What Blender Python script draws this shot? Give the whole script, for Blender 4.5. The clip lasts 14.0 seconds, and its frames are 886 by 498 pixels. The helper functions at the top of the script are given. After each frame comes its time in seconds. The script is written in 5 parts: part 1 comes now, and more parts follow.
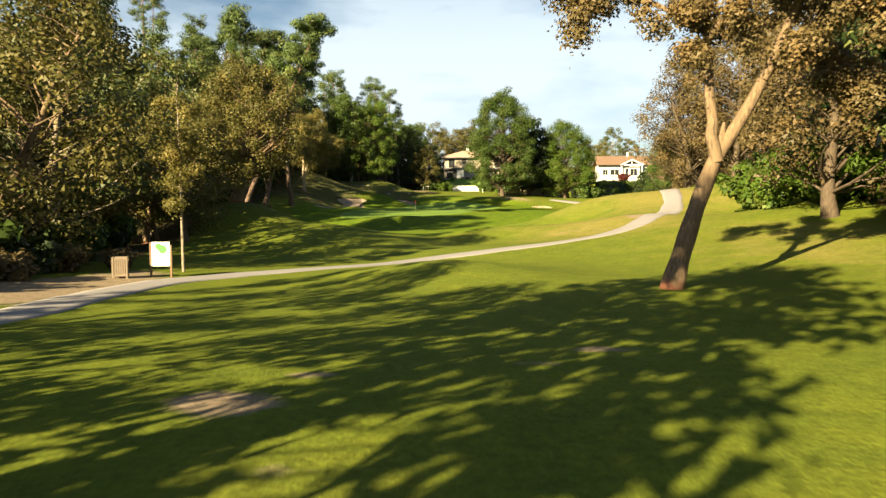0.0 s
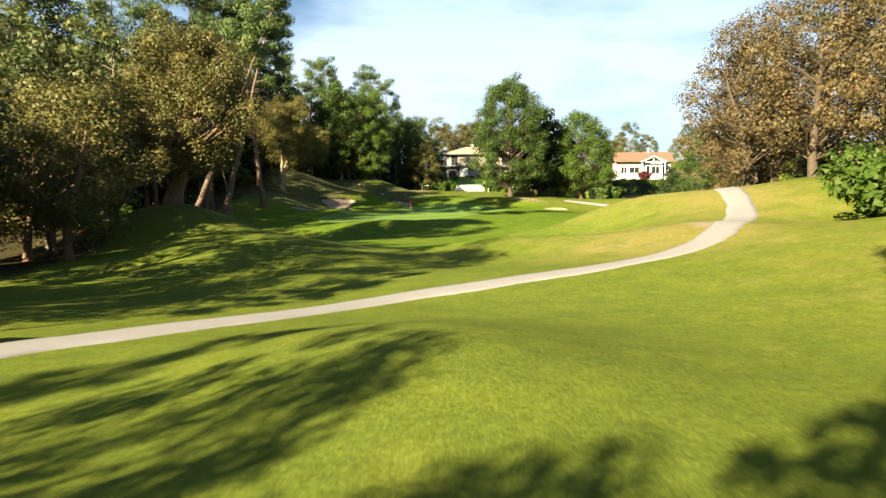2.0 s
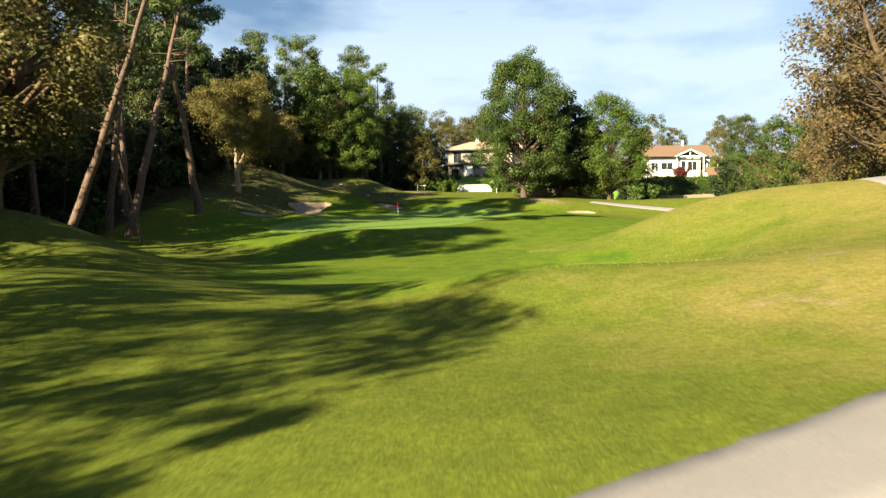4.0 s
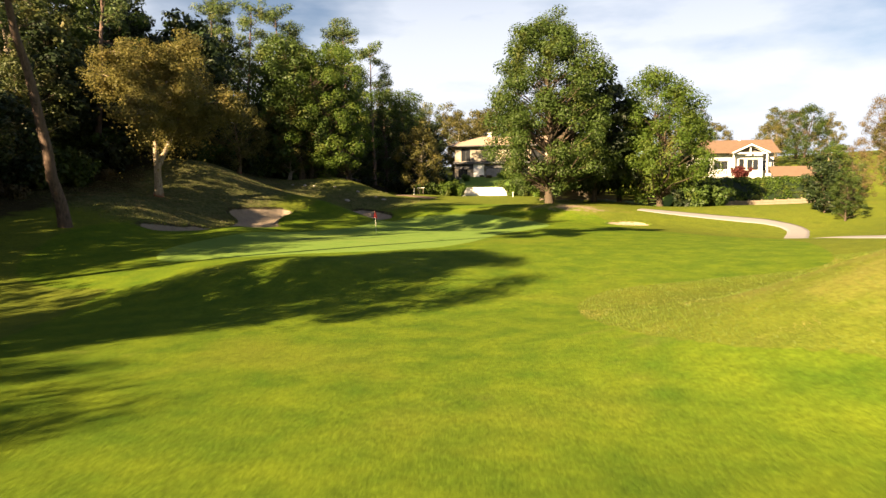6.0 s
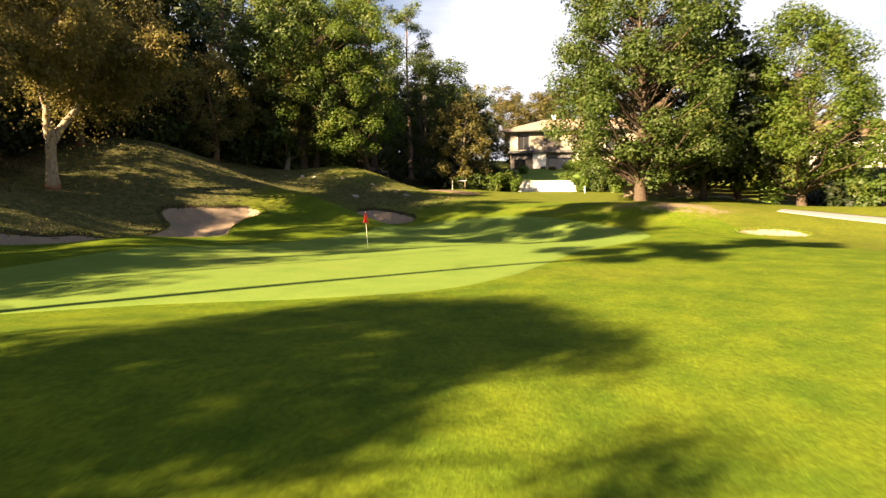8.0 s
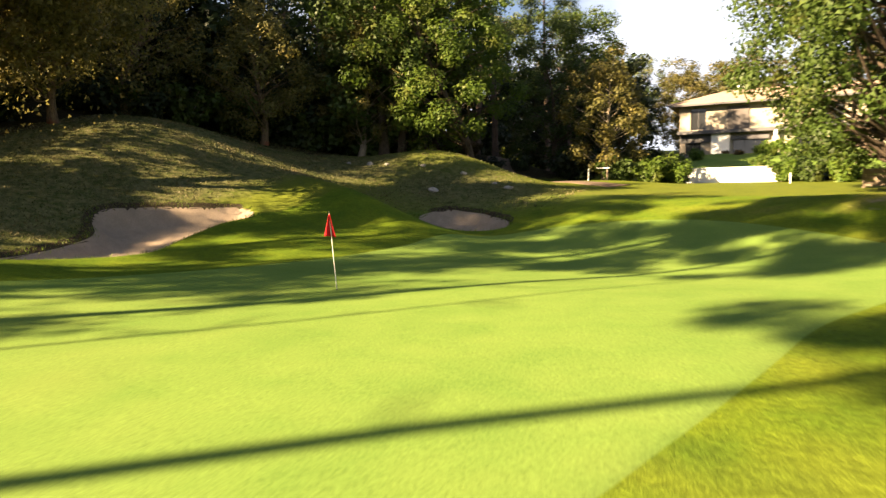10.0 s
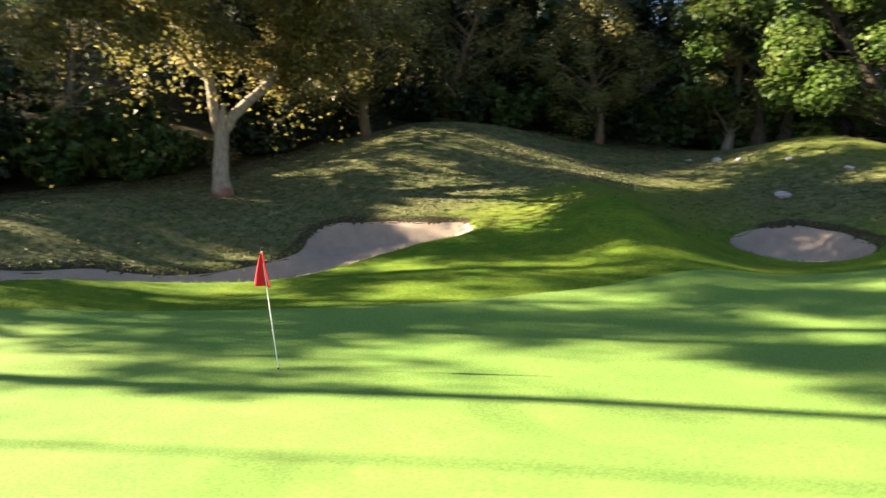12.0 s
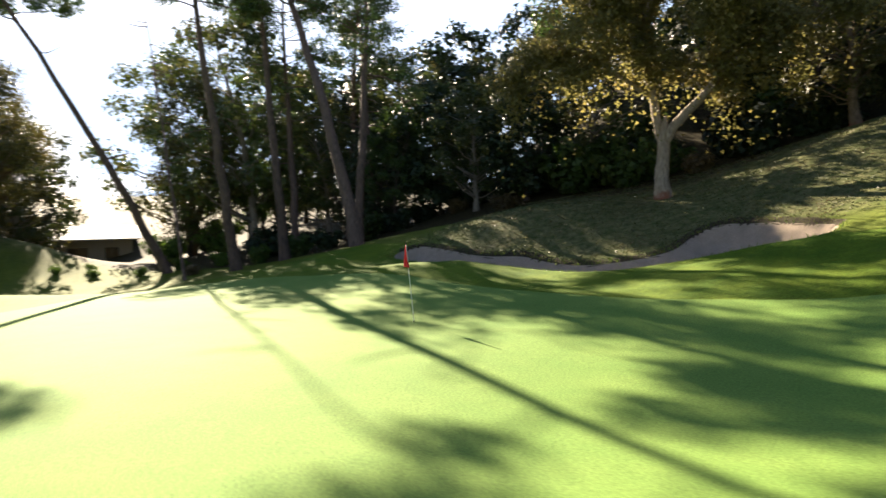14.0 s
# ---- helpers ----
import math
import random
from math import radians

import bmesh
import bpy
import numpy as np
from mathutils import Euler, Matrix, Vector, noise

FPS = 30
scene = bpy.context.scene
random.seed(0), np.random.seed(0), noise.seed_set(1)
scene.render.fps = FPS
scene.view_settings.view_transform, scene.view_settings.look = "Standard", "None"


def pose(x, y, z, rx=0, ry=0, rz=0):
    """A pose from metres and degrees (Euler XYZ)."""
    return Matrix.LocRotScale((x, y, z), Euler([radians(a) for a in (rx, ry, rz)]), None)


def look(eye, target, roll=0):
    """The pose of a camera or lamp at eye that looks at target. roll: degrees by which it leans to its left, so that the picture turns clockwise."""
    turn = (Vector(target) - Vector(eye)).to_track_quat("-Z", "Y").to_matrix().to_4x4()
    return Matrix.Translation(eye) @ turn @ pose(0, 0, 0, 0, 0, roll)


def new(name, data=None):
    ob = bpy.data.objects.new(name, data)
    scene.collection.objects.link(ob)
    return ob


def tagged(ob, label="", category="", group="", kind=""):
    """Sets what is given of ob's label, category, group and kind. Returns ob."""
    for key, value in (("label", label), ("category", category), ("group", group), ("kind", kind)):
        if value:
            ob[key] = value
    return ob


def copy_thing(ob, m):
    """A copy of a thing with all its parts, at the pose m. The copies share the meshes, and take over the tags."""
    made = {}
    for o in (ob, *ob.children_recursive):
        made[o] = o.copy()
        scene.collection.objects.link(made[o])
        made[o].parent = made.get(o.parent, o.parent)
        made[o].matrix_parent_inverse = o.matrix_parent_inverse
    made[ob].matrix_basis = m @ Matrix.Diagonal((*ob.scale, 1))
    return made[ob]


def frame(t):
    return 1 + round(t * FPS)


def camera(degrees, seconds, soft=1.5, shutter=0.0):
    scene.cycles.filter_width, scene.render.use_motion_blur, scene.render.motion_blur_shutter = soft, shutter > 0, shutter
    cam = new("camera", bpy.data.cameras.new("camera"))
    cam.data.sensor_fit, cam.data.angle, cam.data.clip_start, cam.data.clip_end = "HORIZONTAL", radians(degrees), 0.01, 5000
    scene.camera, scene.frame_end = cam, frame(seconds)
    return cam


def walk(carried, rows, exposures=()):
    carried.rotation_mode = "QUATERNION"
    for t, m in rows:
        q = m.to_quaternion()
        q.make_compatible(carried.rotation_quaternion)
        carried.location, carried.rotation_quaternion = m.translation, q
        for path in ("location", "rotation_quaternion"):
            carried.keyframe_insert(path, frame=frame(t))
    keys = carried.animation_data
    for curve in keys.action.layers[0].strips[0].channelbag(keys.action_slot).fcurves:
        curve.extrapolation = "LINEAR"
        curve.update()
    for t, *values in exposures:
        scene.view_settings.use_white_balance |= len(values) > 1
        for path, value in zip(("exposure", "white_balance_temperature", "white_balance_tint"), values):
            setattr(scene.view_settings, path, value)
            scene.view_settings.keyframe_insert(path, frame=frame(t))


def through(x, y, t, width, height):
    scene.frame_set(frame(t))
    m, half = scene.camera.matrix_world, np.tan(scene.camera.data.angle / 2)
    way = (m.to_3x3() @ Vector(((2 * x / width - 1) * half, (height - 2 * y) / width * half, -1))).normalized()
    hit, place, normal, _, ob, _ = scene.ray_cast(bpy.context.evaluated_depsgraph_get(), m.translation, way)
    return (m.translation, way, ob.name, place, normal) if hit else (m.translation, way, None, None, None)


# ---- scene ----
cam = camera(65.4, 14.0, soft=1.4, shutter=0.35)
PATH = [
    (0, (4.237, -10.864, 4.695), (4.032, -8.879, 4.564), -0.0),
    (0.5, (4.055, -7.184, 4.753), (3.849, -5.199, 4.622), 0.0),
    (1, (3.768, -2.68, 4.802), (3.559, -0.695, 4.671), 0.0),
    (1.5, (3.613, 1.384, 4.813), (3.397, 3.368, 4.683), 0.1),
    (2, (3.486, 6.583, 4.874), (3.264, 8.566, 4.744), 0.0),
    (2.5, (3.119, 12.321, 4.834), (2.892, 14.304, 4.707), -0.1),
    (3, (3.011, 18.332, 4.902), (2.776, 20.314, 4.775), -0.2),
    (3.5, (2.65, 24.761, 4.882), (2.409, 26.743, 4.758), -0.3),
    (4, (2.325, 30.692, 4.775), (2.079, 32.673, 4.656), -0.4),
    (6.5, (0.258, 62.565, 5.412), (-0.048, 64.538, 5.307), -0.2),
    (7, (-0.364, 68.826, 5.438), (-0.7, 70.795, 5.333), -0.2),
    (9.5, (-2.302, 96.835, 5.419), (-3.077, 98.675, 5.309), 0.0),
    (10, (-2.857, 101.631, 5.479), (-3.775, 103.405, 5.371), -0.2),
    (10.5, (-3.14, 105.568, 5.591), (-4.274, 107.212, 5.485), -0.2),
    (11, (-3.042, 109.031, 5.739), (-4.435, 110.463, 5.635), -0.1),
    (11.5, (-2.569, 112.037, 6.018), (-4.185, 113.21, 5.911), -0.1),
    (12, (-1.859, 114.88, 6.1), (-3.695, 115.667, 5.995), -0.1),
    (12.5, (-0.614, 117.71, 6.229), (-2.59, 117.997, 6.113), 0.4),
    (13, (0.379, 120.71, 6.241), (-1.608, 120.513, 6.122), -0.0),
    (13.5, (1.139, 124.116, 6.25), (-0.742, 123.447, 6.137), -0.7),
    (14, (1.329, 127.386, 6.249), (-0.371, 126.338, 6.149), -0.8),
]
EXPOSURE = [(0, 2.5, 6600, 6), (1.5, 2.65, 6000, 6), (3, 2.55, 5750, 6), (4, 2.4, 5850, 8), (6.5, 2.6, 7000, 20), (9.5, 3.0, 7100, 24), (10.5, 3.0, 6500, 17), (11.5, 3.2, 6000, 17), (12.5, 3.75, 5200, 18), (13.5, 3.35, 5350, 19), (14, 3.0, 5500, 17)]
walk(cam, [(t, look(eye, target, roll)) for t, eye, target, roll in PATH], EXPOSURE)

# ---- world, sun ----
SUN_HEADING, SUN_HEIGHT = 212.5, 22.5          # degrees: clockwise from +y, above the horizon
to_sun = Vector((math.sin(radians(SUN_HEADING)) * math.cos(radians(SUN_HEIGHT)), math.cos(radians(SUN_HEADING)) * math.cos(radians(SUN_HEIGHT)), math.sin(radians(SUN_HEIGHT))))
sun_lamp = bpy.data.lights.new("sun", "SUN")
sun_lamp.energy, sun_lamp.angle, sun_lamp.color = 5.0, radians(0.55), (1.0, 0.78, 0.46)
new("sun", sun_lamp).matrix_world = look(to_sun * 100, (0, 0, 0))

world = bpy.data.worlds.new("sky")
scene.world = world
world.use_nodes = True
wn, wl = world.node_tree.nodes, world.node_tree.links
sky = wn.new("ShaderNodeTexSky")
sky.sky_type, sky.sun_disc = "NISHITA", False
sky.sun_elevation, sky.sun_rotation = radians(SUN_HEIGHT), radians(SUN_HEADING)
back = wn["Background"]
wco = wn.new("ShaderNodeTexCoord")
wmap = wn.new("ShaderNodeMapping")
wmap.inputs["Scale"].default_value = (1.6, 1.6, 5.0)
cloud = wn.new("ShaderNodeTexNoise")
cloud.inputs["Scale"].default_value, cloud.inputs["Detail"].default_value, cloud.inputs["Roughness"].default_value = 1.3, 7, 0.52
cover = wn.new("ShaderNodeValToRGB")
cover.color_ramp.elements[0].position, cover.color_ramp.elements[1].position = 0.37, 0.52
wmix = wn.new("ShaderNodeMix")
wmix.data_type = "RGBA"
wl.new(wco.outputs["Generated"], wmap.inputs["Vector"])
wl.new(wmap.outputs["Vector"], cloud.inputs["Vector"])
wl.new(cloud.outputs["Fac"], cover.inputs["Fac"])
wsep = wn.new("ShaderNodeSeparateXYZ")
wl.new(wco.outputs["Generated"], wsep.inputs["Vector"])
thin = wn.new("ShaderNodeMapRange")            # cloud lies low round the horizon and thins out overhead
thin.interpolation_type = "SMOOTHSTEP"
for slot, value in (("From Min", 0.16), ("From Max", 0.48), ("To Min", 1.0), ("To Max", 0.10)):
    thin.inputs[slot].default_value = value
wl.new(wsep.outputs["Z"], thin.inputs["Value"])
amount = wn.new("ShaderNodeMath")
amount.operation = "MULTIPLY"
wl.new(cover.outputs["Color"], amount.inputs[0])
wl.new(thin.outputs["Result"], amount.inputs[1])
wl.new(amount.outputs["Value"], wmix.inputs["Factor"])
wl.new(sky.outputs["Color"], wmix.inputs[6])
wmix.inputs[7].default_value = (6.9, 7.8, 8.6, 1)
wl.new(wmix.outputs[2], back.inputs["Color"])
back.inputs["Strength"].default_value = 0.0235


# ---- materials ----
def shader(name, rough=0.8, metal=0.0, spec=0.3):
    m = bpy.data.materials.new(name)
    m.use_nodes = True
    b = m.node_tree.nodes["Principled BSDF"]
    b.inputs["Roughness"].default_value, b.inputs["Metallic"].default_value, b.inputs["Specular IOR Level"].default_value = rough, metal, spec
    return m, m.node_tree.nodes, m.node_tree.links, b


def noise_node(n, l, co, scale, detail=4, rough=0.55):
    t = n.new("ShaderNodeTexNoise")
    t.inputs["Scale"].default_value, t.inputs["Detail"].default_value, t.inputs["Roughness"].default_value = scale, detail, rough
    l.new(co, t.inputs["Vector"])
    return t.outputs["Fac"]


def ramp_node(n, l, fac, a, b, c0=(0, 0, 0, 1), c1=(1, 1, 1, 1)):
    r = n.new("ShaderNodeValToRGB")
    r.color_ramp.elements[0].position, r.color_ramp.elements[1].position = a, b
    r.color_ramp.elements[0].color, r.color_ramp.elements[1].color = c0, c1
    l.new(fac, r.inputs["Fac"])
    return r.outputs["Color"]


def mix_node(n, l, fac, a, b, blend="MIX"):
    m = n.new("ShaderNodeMix")
    m.data_type, m.blend_type = "RGBA", blend
    for value, slot in ((fac, 0), (a, 6), (b, 7)):
        if isinstance(value, (int, float)):
            m.inputs[slot].default_value = value
        elif isinstance(value, tuple):
            m.inputs[slot].default_value = (*value[:3], 1)
        else:
            l.new(value, m.inputs[slot])
    return m.outputs[2]


def bump_node(n, l, b, height, strength, distance):
    u = n.new("ShaderNodeBump")
    u.inputs["Strength"].default_value, u.inputs["Distance"].default_value = strength, distance
    l.new(height, u.inputs["Height"])
    l.new(u.outputs["Normal"], b.inputs["Normal"])


def plain(name, col, rough=0.7, metal=0.0, vary=0.12, scale=3.0, bump=0.0, spec=0.3):
    """One colour with two scales of mottling."""
    m, n, l, b = shader(name, rough, metal, spec)
    co = n.new("ShaderNodeTexCoord").outputs["Object"]
    big, fine = noise_node(n, l, co, scale, 3), noise_node(n, l, co, scale * 14, 5)
    dark, light = tuple(c * (1 - vary) for c in col), tuple(min(1, c * (1 + vary)) for c in col)
    c = mix_node(n, l, big, dark, light)
    c = mix_node(n, l, ramp_node(n, l, fine, 0.35, 0.75), c, tuple(v * (1 - vary) for v in col))
    l.new(c, b.inputs["Base Color"])
    if bump:
        bump_node(n, l, b, fine, bump, 0.02)
    return m


def leaf_material(name, dark, light, gold, through=0.35, golden=0.5):
    """Leaves: each leaf its own shade, whole trees drift in hue, light shines through."""
    m, n, l, b = shader(name, 0.55, 0, 0.25)
    geo, info = n.new("ShaderNodeNewGeometry"), n.new("ShaderNodeObjectInfo")
    co = n.new("ShaderNodeTexCoord").outputs["Object"]
    c = mix_node(n, l, geo.outputs["Random Per Island"], dark, light)
    patch = ramp_node(n, l, noise_node(n, l, co, 0.55, 2), 0.62 - 0.3 * golden, 0.85 - 0.3 * golden)
    c = mix_node(n, l, patch, c, gold)
    hue = n.new("ShaderNodeHueSaturation")
    v = n.new("ShaderNodeMapRange")
    v.inputs["To Min"].default_value, v.inputs["To Max"].default_value = 0.75, 1.25
    l.new(info.outputs["Random"], v.inputs["Value"])
    l.new(v.outputs["Result"], hue.inputs["Value"])
    l.new(c, hue.inputs["Color"])
    l.new(hue.outputs["Color"], b.inputs["Base Color"])
    t = n.new("ShaderNodeBsdfTranslucent")
    l.new(hue.outputs["Color"], t.inputs["Color"])
    s = n.new("ShaderNodeMixShader")
    s.inputs["Fac"].default_value = through
    l.new(b.outputs["BSDF"], s.inputs[1])
    l.new(t.outputs["BSDF"], s.inputs[2])
    l.new(s.outputs["Shader"], n["Material Output"].inputs["Surface"])
    return m


def bark_material(name, dark, light, scale=5.0, foot=None, strip=0.3):
    """Furrowed bark; foot: the colour of the stripped trunk below the cork, up to strip metres."""
    m, n, l, b = shader(name, 0.9, 0, 0.15)
    co = n.new("ShaderNodeTexCoord").outputs["Object"]
    mp = n.new("ShaderNodeMapping")
    mp.inputs["Scale"].default_value = (1, 1, 0.22)
    l.new(co, mp.inputs["Vector"])
    grain, blotch = noise_node(n, l, mp.outputs["Vector"], scale * 2.4, 6, 0.65), noise_node(n, l, co, scale * 0.25, 3)
    c = mix_node(n, l, ramp_node(n, l, grain, 0.35, 0.68), dark, light)
    c = mix_node(n, l, ramp_node(n, l, blotch, 0.45, 0.7), c, tuple(v * 0.65 for v in light))
    if foot:
        sep = n.new("ShaderNodeSeparateXYZ")
        l.new(co, sep.inputs["Vector"])
        add = n.new("ShaderNodeMath")
        add.operation = "MULTIPLY_ADD"
        add.inputs[1].default_value, add.inputs[2].default_value = 0.9, 0.27 - 0.9 * strip
        l.new(sep.outputs["Z"], add.inputs[0])
        plus = n.new("ShaderNodeMath")
        l.new(add.outputs["Value"], plus.inputs[0])
        l.new(noise_node(n, l, co, 2.3, 3), plus.inputs[1])
        c = mix_node(n, l, ramp_node(n, l, plus.outputs["Value"], 0.65, 0.9), foot, c)
    l.new(c, b.inputs["Base Color"])
    bump_node(n, l, b, grain, 0.8, 0.05)
    return m


def value_attribute(n, name):
    a = n.new("ShaderNodeAttribute")
    a.attribute_name = name
    return a.outputs["Fac"]


def grass_material(name, deep, bright, dry, dry_amount, fine_scale, bump, zones=False):
    m, n, l, b = shader(name, 0.9, 0, 0.05)
    co = n.new("ShaderNodeTexCoord").outputs["Object"]
    big, mid, fine, blade = noise_node(n, l, co, 0.09, 4), noise_node(n, l, co, 0.7, 4), noise_node(n, l, co, fine_scale, 4, 0.7), noise_node(n, l, co, fine_scale * 4.3, 3, 0.7)
    c = mix_node(n, l, ramp_node(n, l, mid, 0.3, 0.7), deep, bright)
    c = mix_node(n, l, ramp_node(n, l, big, 0.62 - dry_amount, 0.82 - dry_amount), c, dry)
    if zones:
        mown, litter, scrub, bare, parched, lip = (value_attribute(n, z) for z in ("mown", "litter", "scrub", "bare", "parched", "lip"))
        wob = n.new("ShaderNodeMath")
        wob.operation = "MULTIPLY_ADD"
        wob.inputs[1].default_value = 0.5
        l.new(noise_node(n, l, co, 1.7, 4), wob.inputs[0])
        l.new(mown, wob.inputs[2])
        cut = ramp_node(n, l, wob.outputs["Value"], 0.70, 0.80)
        c = mix_node(n, l, cut, mix_node(n, l, 0.45, c, (0.150, 0.148, 0.028)), c)
        pw = n.new("ShaderNodeMath")
        pw.operation = "MULTIPLY_ADD"
        pw.inputs[1].default_value = 0.9
        l.new(noise_node(n, l, co, 0.45, 5), pw.inputs[0])
        l.new(parched, pw.inputs[2])
        c = mix_node(n, l, ramp_node(n, l, pw.outputs["Value"], 0.6, 1.15), c, (0.23, 0.205, 0.055))
        weeds = mix_node(n, l, ramp_node(n, l, noise_node(n, l, co, 2.6, 5), 0.35, 0.65), (0.062, 0.082, 0.024), (0.175, 0.168, 0.075))
        c = mix_node(n, l, scrub, c, weeds)
        soil = mix_node(n, l, ramp_node(n, l, noise_node(n, l, co, 3.5, 6), 0.3, 0.7), (0.022, 0.019, 0.010), (0.072, 0.055, 0.028))
        lw = n.new("ShaderNodeMath")
        lw.operation = "MULTIPLY_ADD"
        lw.inputs[1].default_value = 0.7
        l.new(noise_node(n, l, co, 0.8, 5), lw.inputs[0])
        l.new(litter, lw.inputs[2])
        c = mix_node(n, l, ramp_node(n, l, lw.outputs["Value"], 0.72, 0.98), c, soil)
        bw = n.new("ShaderNodeMath")
        bw.operation = "MULTIPLY_ADD"
        bw.inputs[1].default_value = 0.9
        l.new(noise_node(n, l, co, 1.1, 5), bw.inputs[0])
        l.new(bare, bw.inputs[2])
        c = mix_node(n, l, ramp_node(n, l, bw.outputs["Value"], 0.78, 1.15), c, (0.30, 0.235, 0.165))
        ew = n.new("ShaderNodeMath")
        ew.operation = "MULTIPLY_ADD"
        ew.inputs[1].default_value = 0.8
        l.new(noise_node(n, l, co, 2.4, 5), ew.inputs[0])
        l.new(lip, ew.inputs[2])
        c = mix_node(n, l, ramp_node(n, l, ew.outputs["Value"], 0.85, 1.1), c, (0.055, 0.042, 0.030))
    if zones:
        c = mix_node(n, l, ramp_node(n, l, noise_node(n, l, co, 3.1, 4, 0.65), 0.3, 0.7), mix_node(n, l, 0.26, c, (0.0, 0.0, 0.0)), c)
    c = mix_node(n, l, ramp_node(n, l, fine, 0.3, 0.75), mix_node(n, l, 0.5, c, (0.0, 0.0, 0.0), "MIX"), c)
    c = mix_node(n, l, ramp_node(n, l, blade, 0.55, 0.9), c, mix_node(n, l, 0.5, c, (0.33, 0.41, 0.05)))
    l.new(c, b.inputs["Base Color"])
    bump_node(n, l, b, fine, bump, 0.05)
    return m


GRASS = grass_material("grass", (0.070, 0.136, 0.010), (0.145, 0.205, 0.013), (0.182, 0.203, 0.022), 0.04, 9.0, 0.6, zones=True)
GREEN = grass_material("close_mown_green", (0.126, 0.222, 0.042), (0.164, 0.256, 0.052), (0.20, 0.26, 0.060), 0.02, 22.0, 0.12)
SAND = plain("bunker_sand", (0.275, 0.222, 0.165), 0.95, vary=0.36, scale=2.2, bump=1.0, spec=0.08)
GRAVEL = plain("pale_gravel", (0.205, 0.198, 0.20), 0.95, vary=0.13, scale=0.9, bump=0.2, spec=0.15)
LEAF_CORK = leaf_material("cork_oak_leaf", (0.052, 0.054, 0.014), (0.092, 0.090, 0.021), (0.125, 0.104, 0.025), 0.26, 0.55)
LEAF_GOLD = leaf_material("golden_cork_oak_leaf", (0.140, 0.136, 0.036), (0.235, 0.215, 0.060), (0.29, 0.230, 0.066), 0.55, 0.5)
LEAF_BROWN = leaf_material("grey_brown_leaf", (0.076, 0.061, 0.026), (0.104, 0.080, 0.034), (0.136, 0.092, 0.036), 0.28, 0.5)
LEAF_GREEN = leaf_material("green_leaf", (0.030, 0.056, 0.010), (0.056, 0.094, 0.015), (0.092, 0.104, 0.020), 0.34, 0.3)
LEAF_LIGHT = leaf_material("bright_leaf", (0.052, 0.102, 0.012), (0.096, 0.153, 0.019), (0.128, 0.153, 0.025), 0.45, 0.4)
# near-black green: the shade inside the woods is put into this leaf colour
LEAF_SHADE = leaf_material("shade_dark_leaf", (0.009, 0.019, 0.006), (0.022, 0.037, 0.010), (0.036, 0.040, 0.011), 0.10, 0.25)
LEAF_RED = leaf_material("dark_red_leaf", (0.05, 0.012, 0.012), (0.10, 0.022, 0.018), (0.12, 0.04, 0.025), 0.3, 0.3)
LEAF_WEED = leaf_material("low_weed_leaf", (0.05, 0.068, 0.02), (0.105, 0.12, 0.042), (0.16, 0.135, 0.065), 0.22, 0.6)
BLADE = leaf_material("grass_blade", (0.075, 0.14, 0.012), (0.15, 0.215, 0.02), (0.25, 0.21, 0.05), 0.3, 0.35)
ROUGH_BLADE = leaf_material("rough_grass_blade", (0.065, 0.11, 0.012), (0.125, 0.17, 0.02), (0.20, 0.175, 0.045), 0.2, 0.3)
LEAF_OLIVE = leaf_material("olive_leaf", (0.036, 0.056, 0.013), (0.072, 0.090, 0.022), (0.122, 0.108, 0.030), 0.24, 0.45)
NEEDLE = leaf_material("pine_needle", (0.030, 0.057, 0.014), (0.072, 0.104, 0.025), (0.102, 0.114, 0.030), 0.15, 0.35)
BARK_CORK = bark_material("cork_bark", (0.12, 0.095, 0.065), (0.40, 0.33, 0.24), 5.0, foot=(0.20, 0.085, 0.05))
BARK_LONE = bark_material("weathered_cork_bark", (0.06, 0.044, 0.03), (0.21, 0.15, 0.09), 5.0, foot=(0.17, 0.07, 0.042))
BARK_PINE = bark_material("pine_bark", (0.05, 0.038, 0.032), (0.17, 0.118, 0.09), 4.0)
BARK_BROWN = bark_material("brown_bark", (0.03, 0.024, 0.018), (0.105, 0.08, 0.055), 6.0)
BARK_GREY = bark_material("grey_bark", (0.09, 0.075, 0.055), (0.30, 0.255, 0.19), 6.0)

# ---- terrain ----
FLOOR_Y = [-60, 0, 20, 27, 36, 46, 60, 84, 93, 101, 118, 130, 142, 166, 190, 215, 260, 400]
FLOOR_Z = [1.7, 1.62, 0.84, 0.91, 0.54, 0.8, 0.89, 1.02, 2.0, 2.74, 3.48, 3.55, 6.15, 7.84, 8.61, 13.5, 19.0, 22.0]


def ease(v, a, b):
    """0 below a, 1 above b, smooth between."""
    s = np.clip((v - a) / (b - a), 0, 1)
    return s * s * (3 - 2 * s)


def soft_ramp(v, w):
    """A ramp max(v, 0) with a rounded foot of width w."""
    return 0.5 * (v + np.sqrt(v * v + w * w))


def mound(x, y, cx, cy, rx, ry, turn=0.0):
    """A rounded hump of height 1 with half-axes rx, ry."""
    c, s = math.cos(radians(turn)), math.sin(radians(turn))
    u, v = (x - cx) * c + (y - cy) * s, (y - cy) * c - (x - cx) * s
    return np.exp(-(u / rx) ** 2 - (v / ry) ** 2)


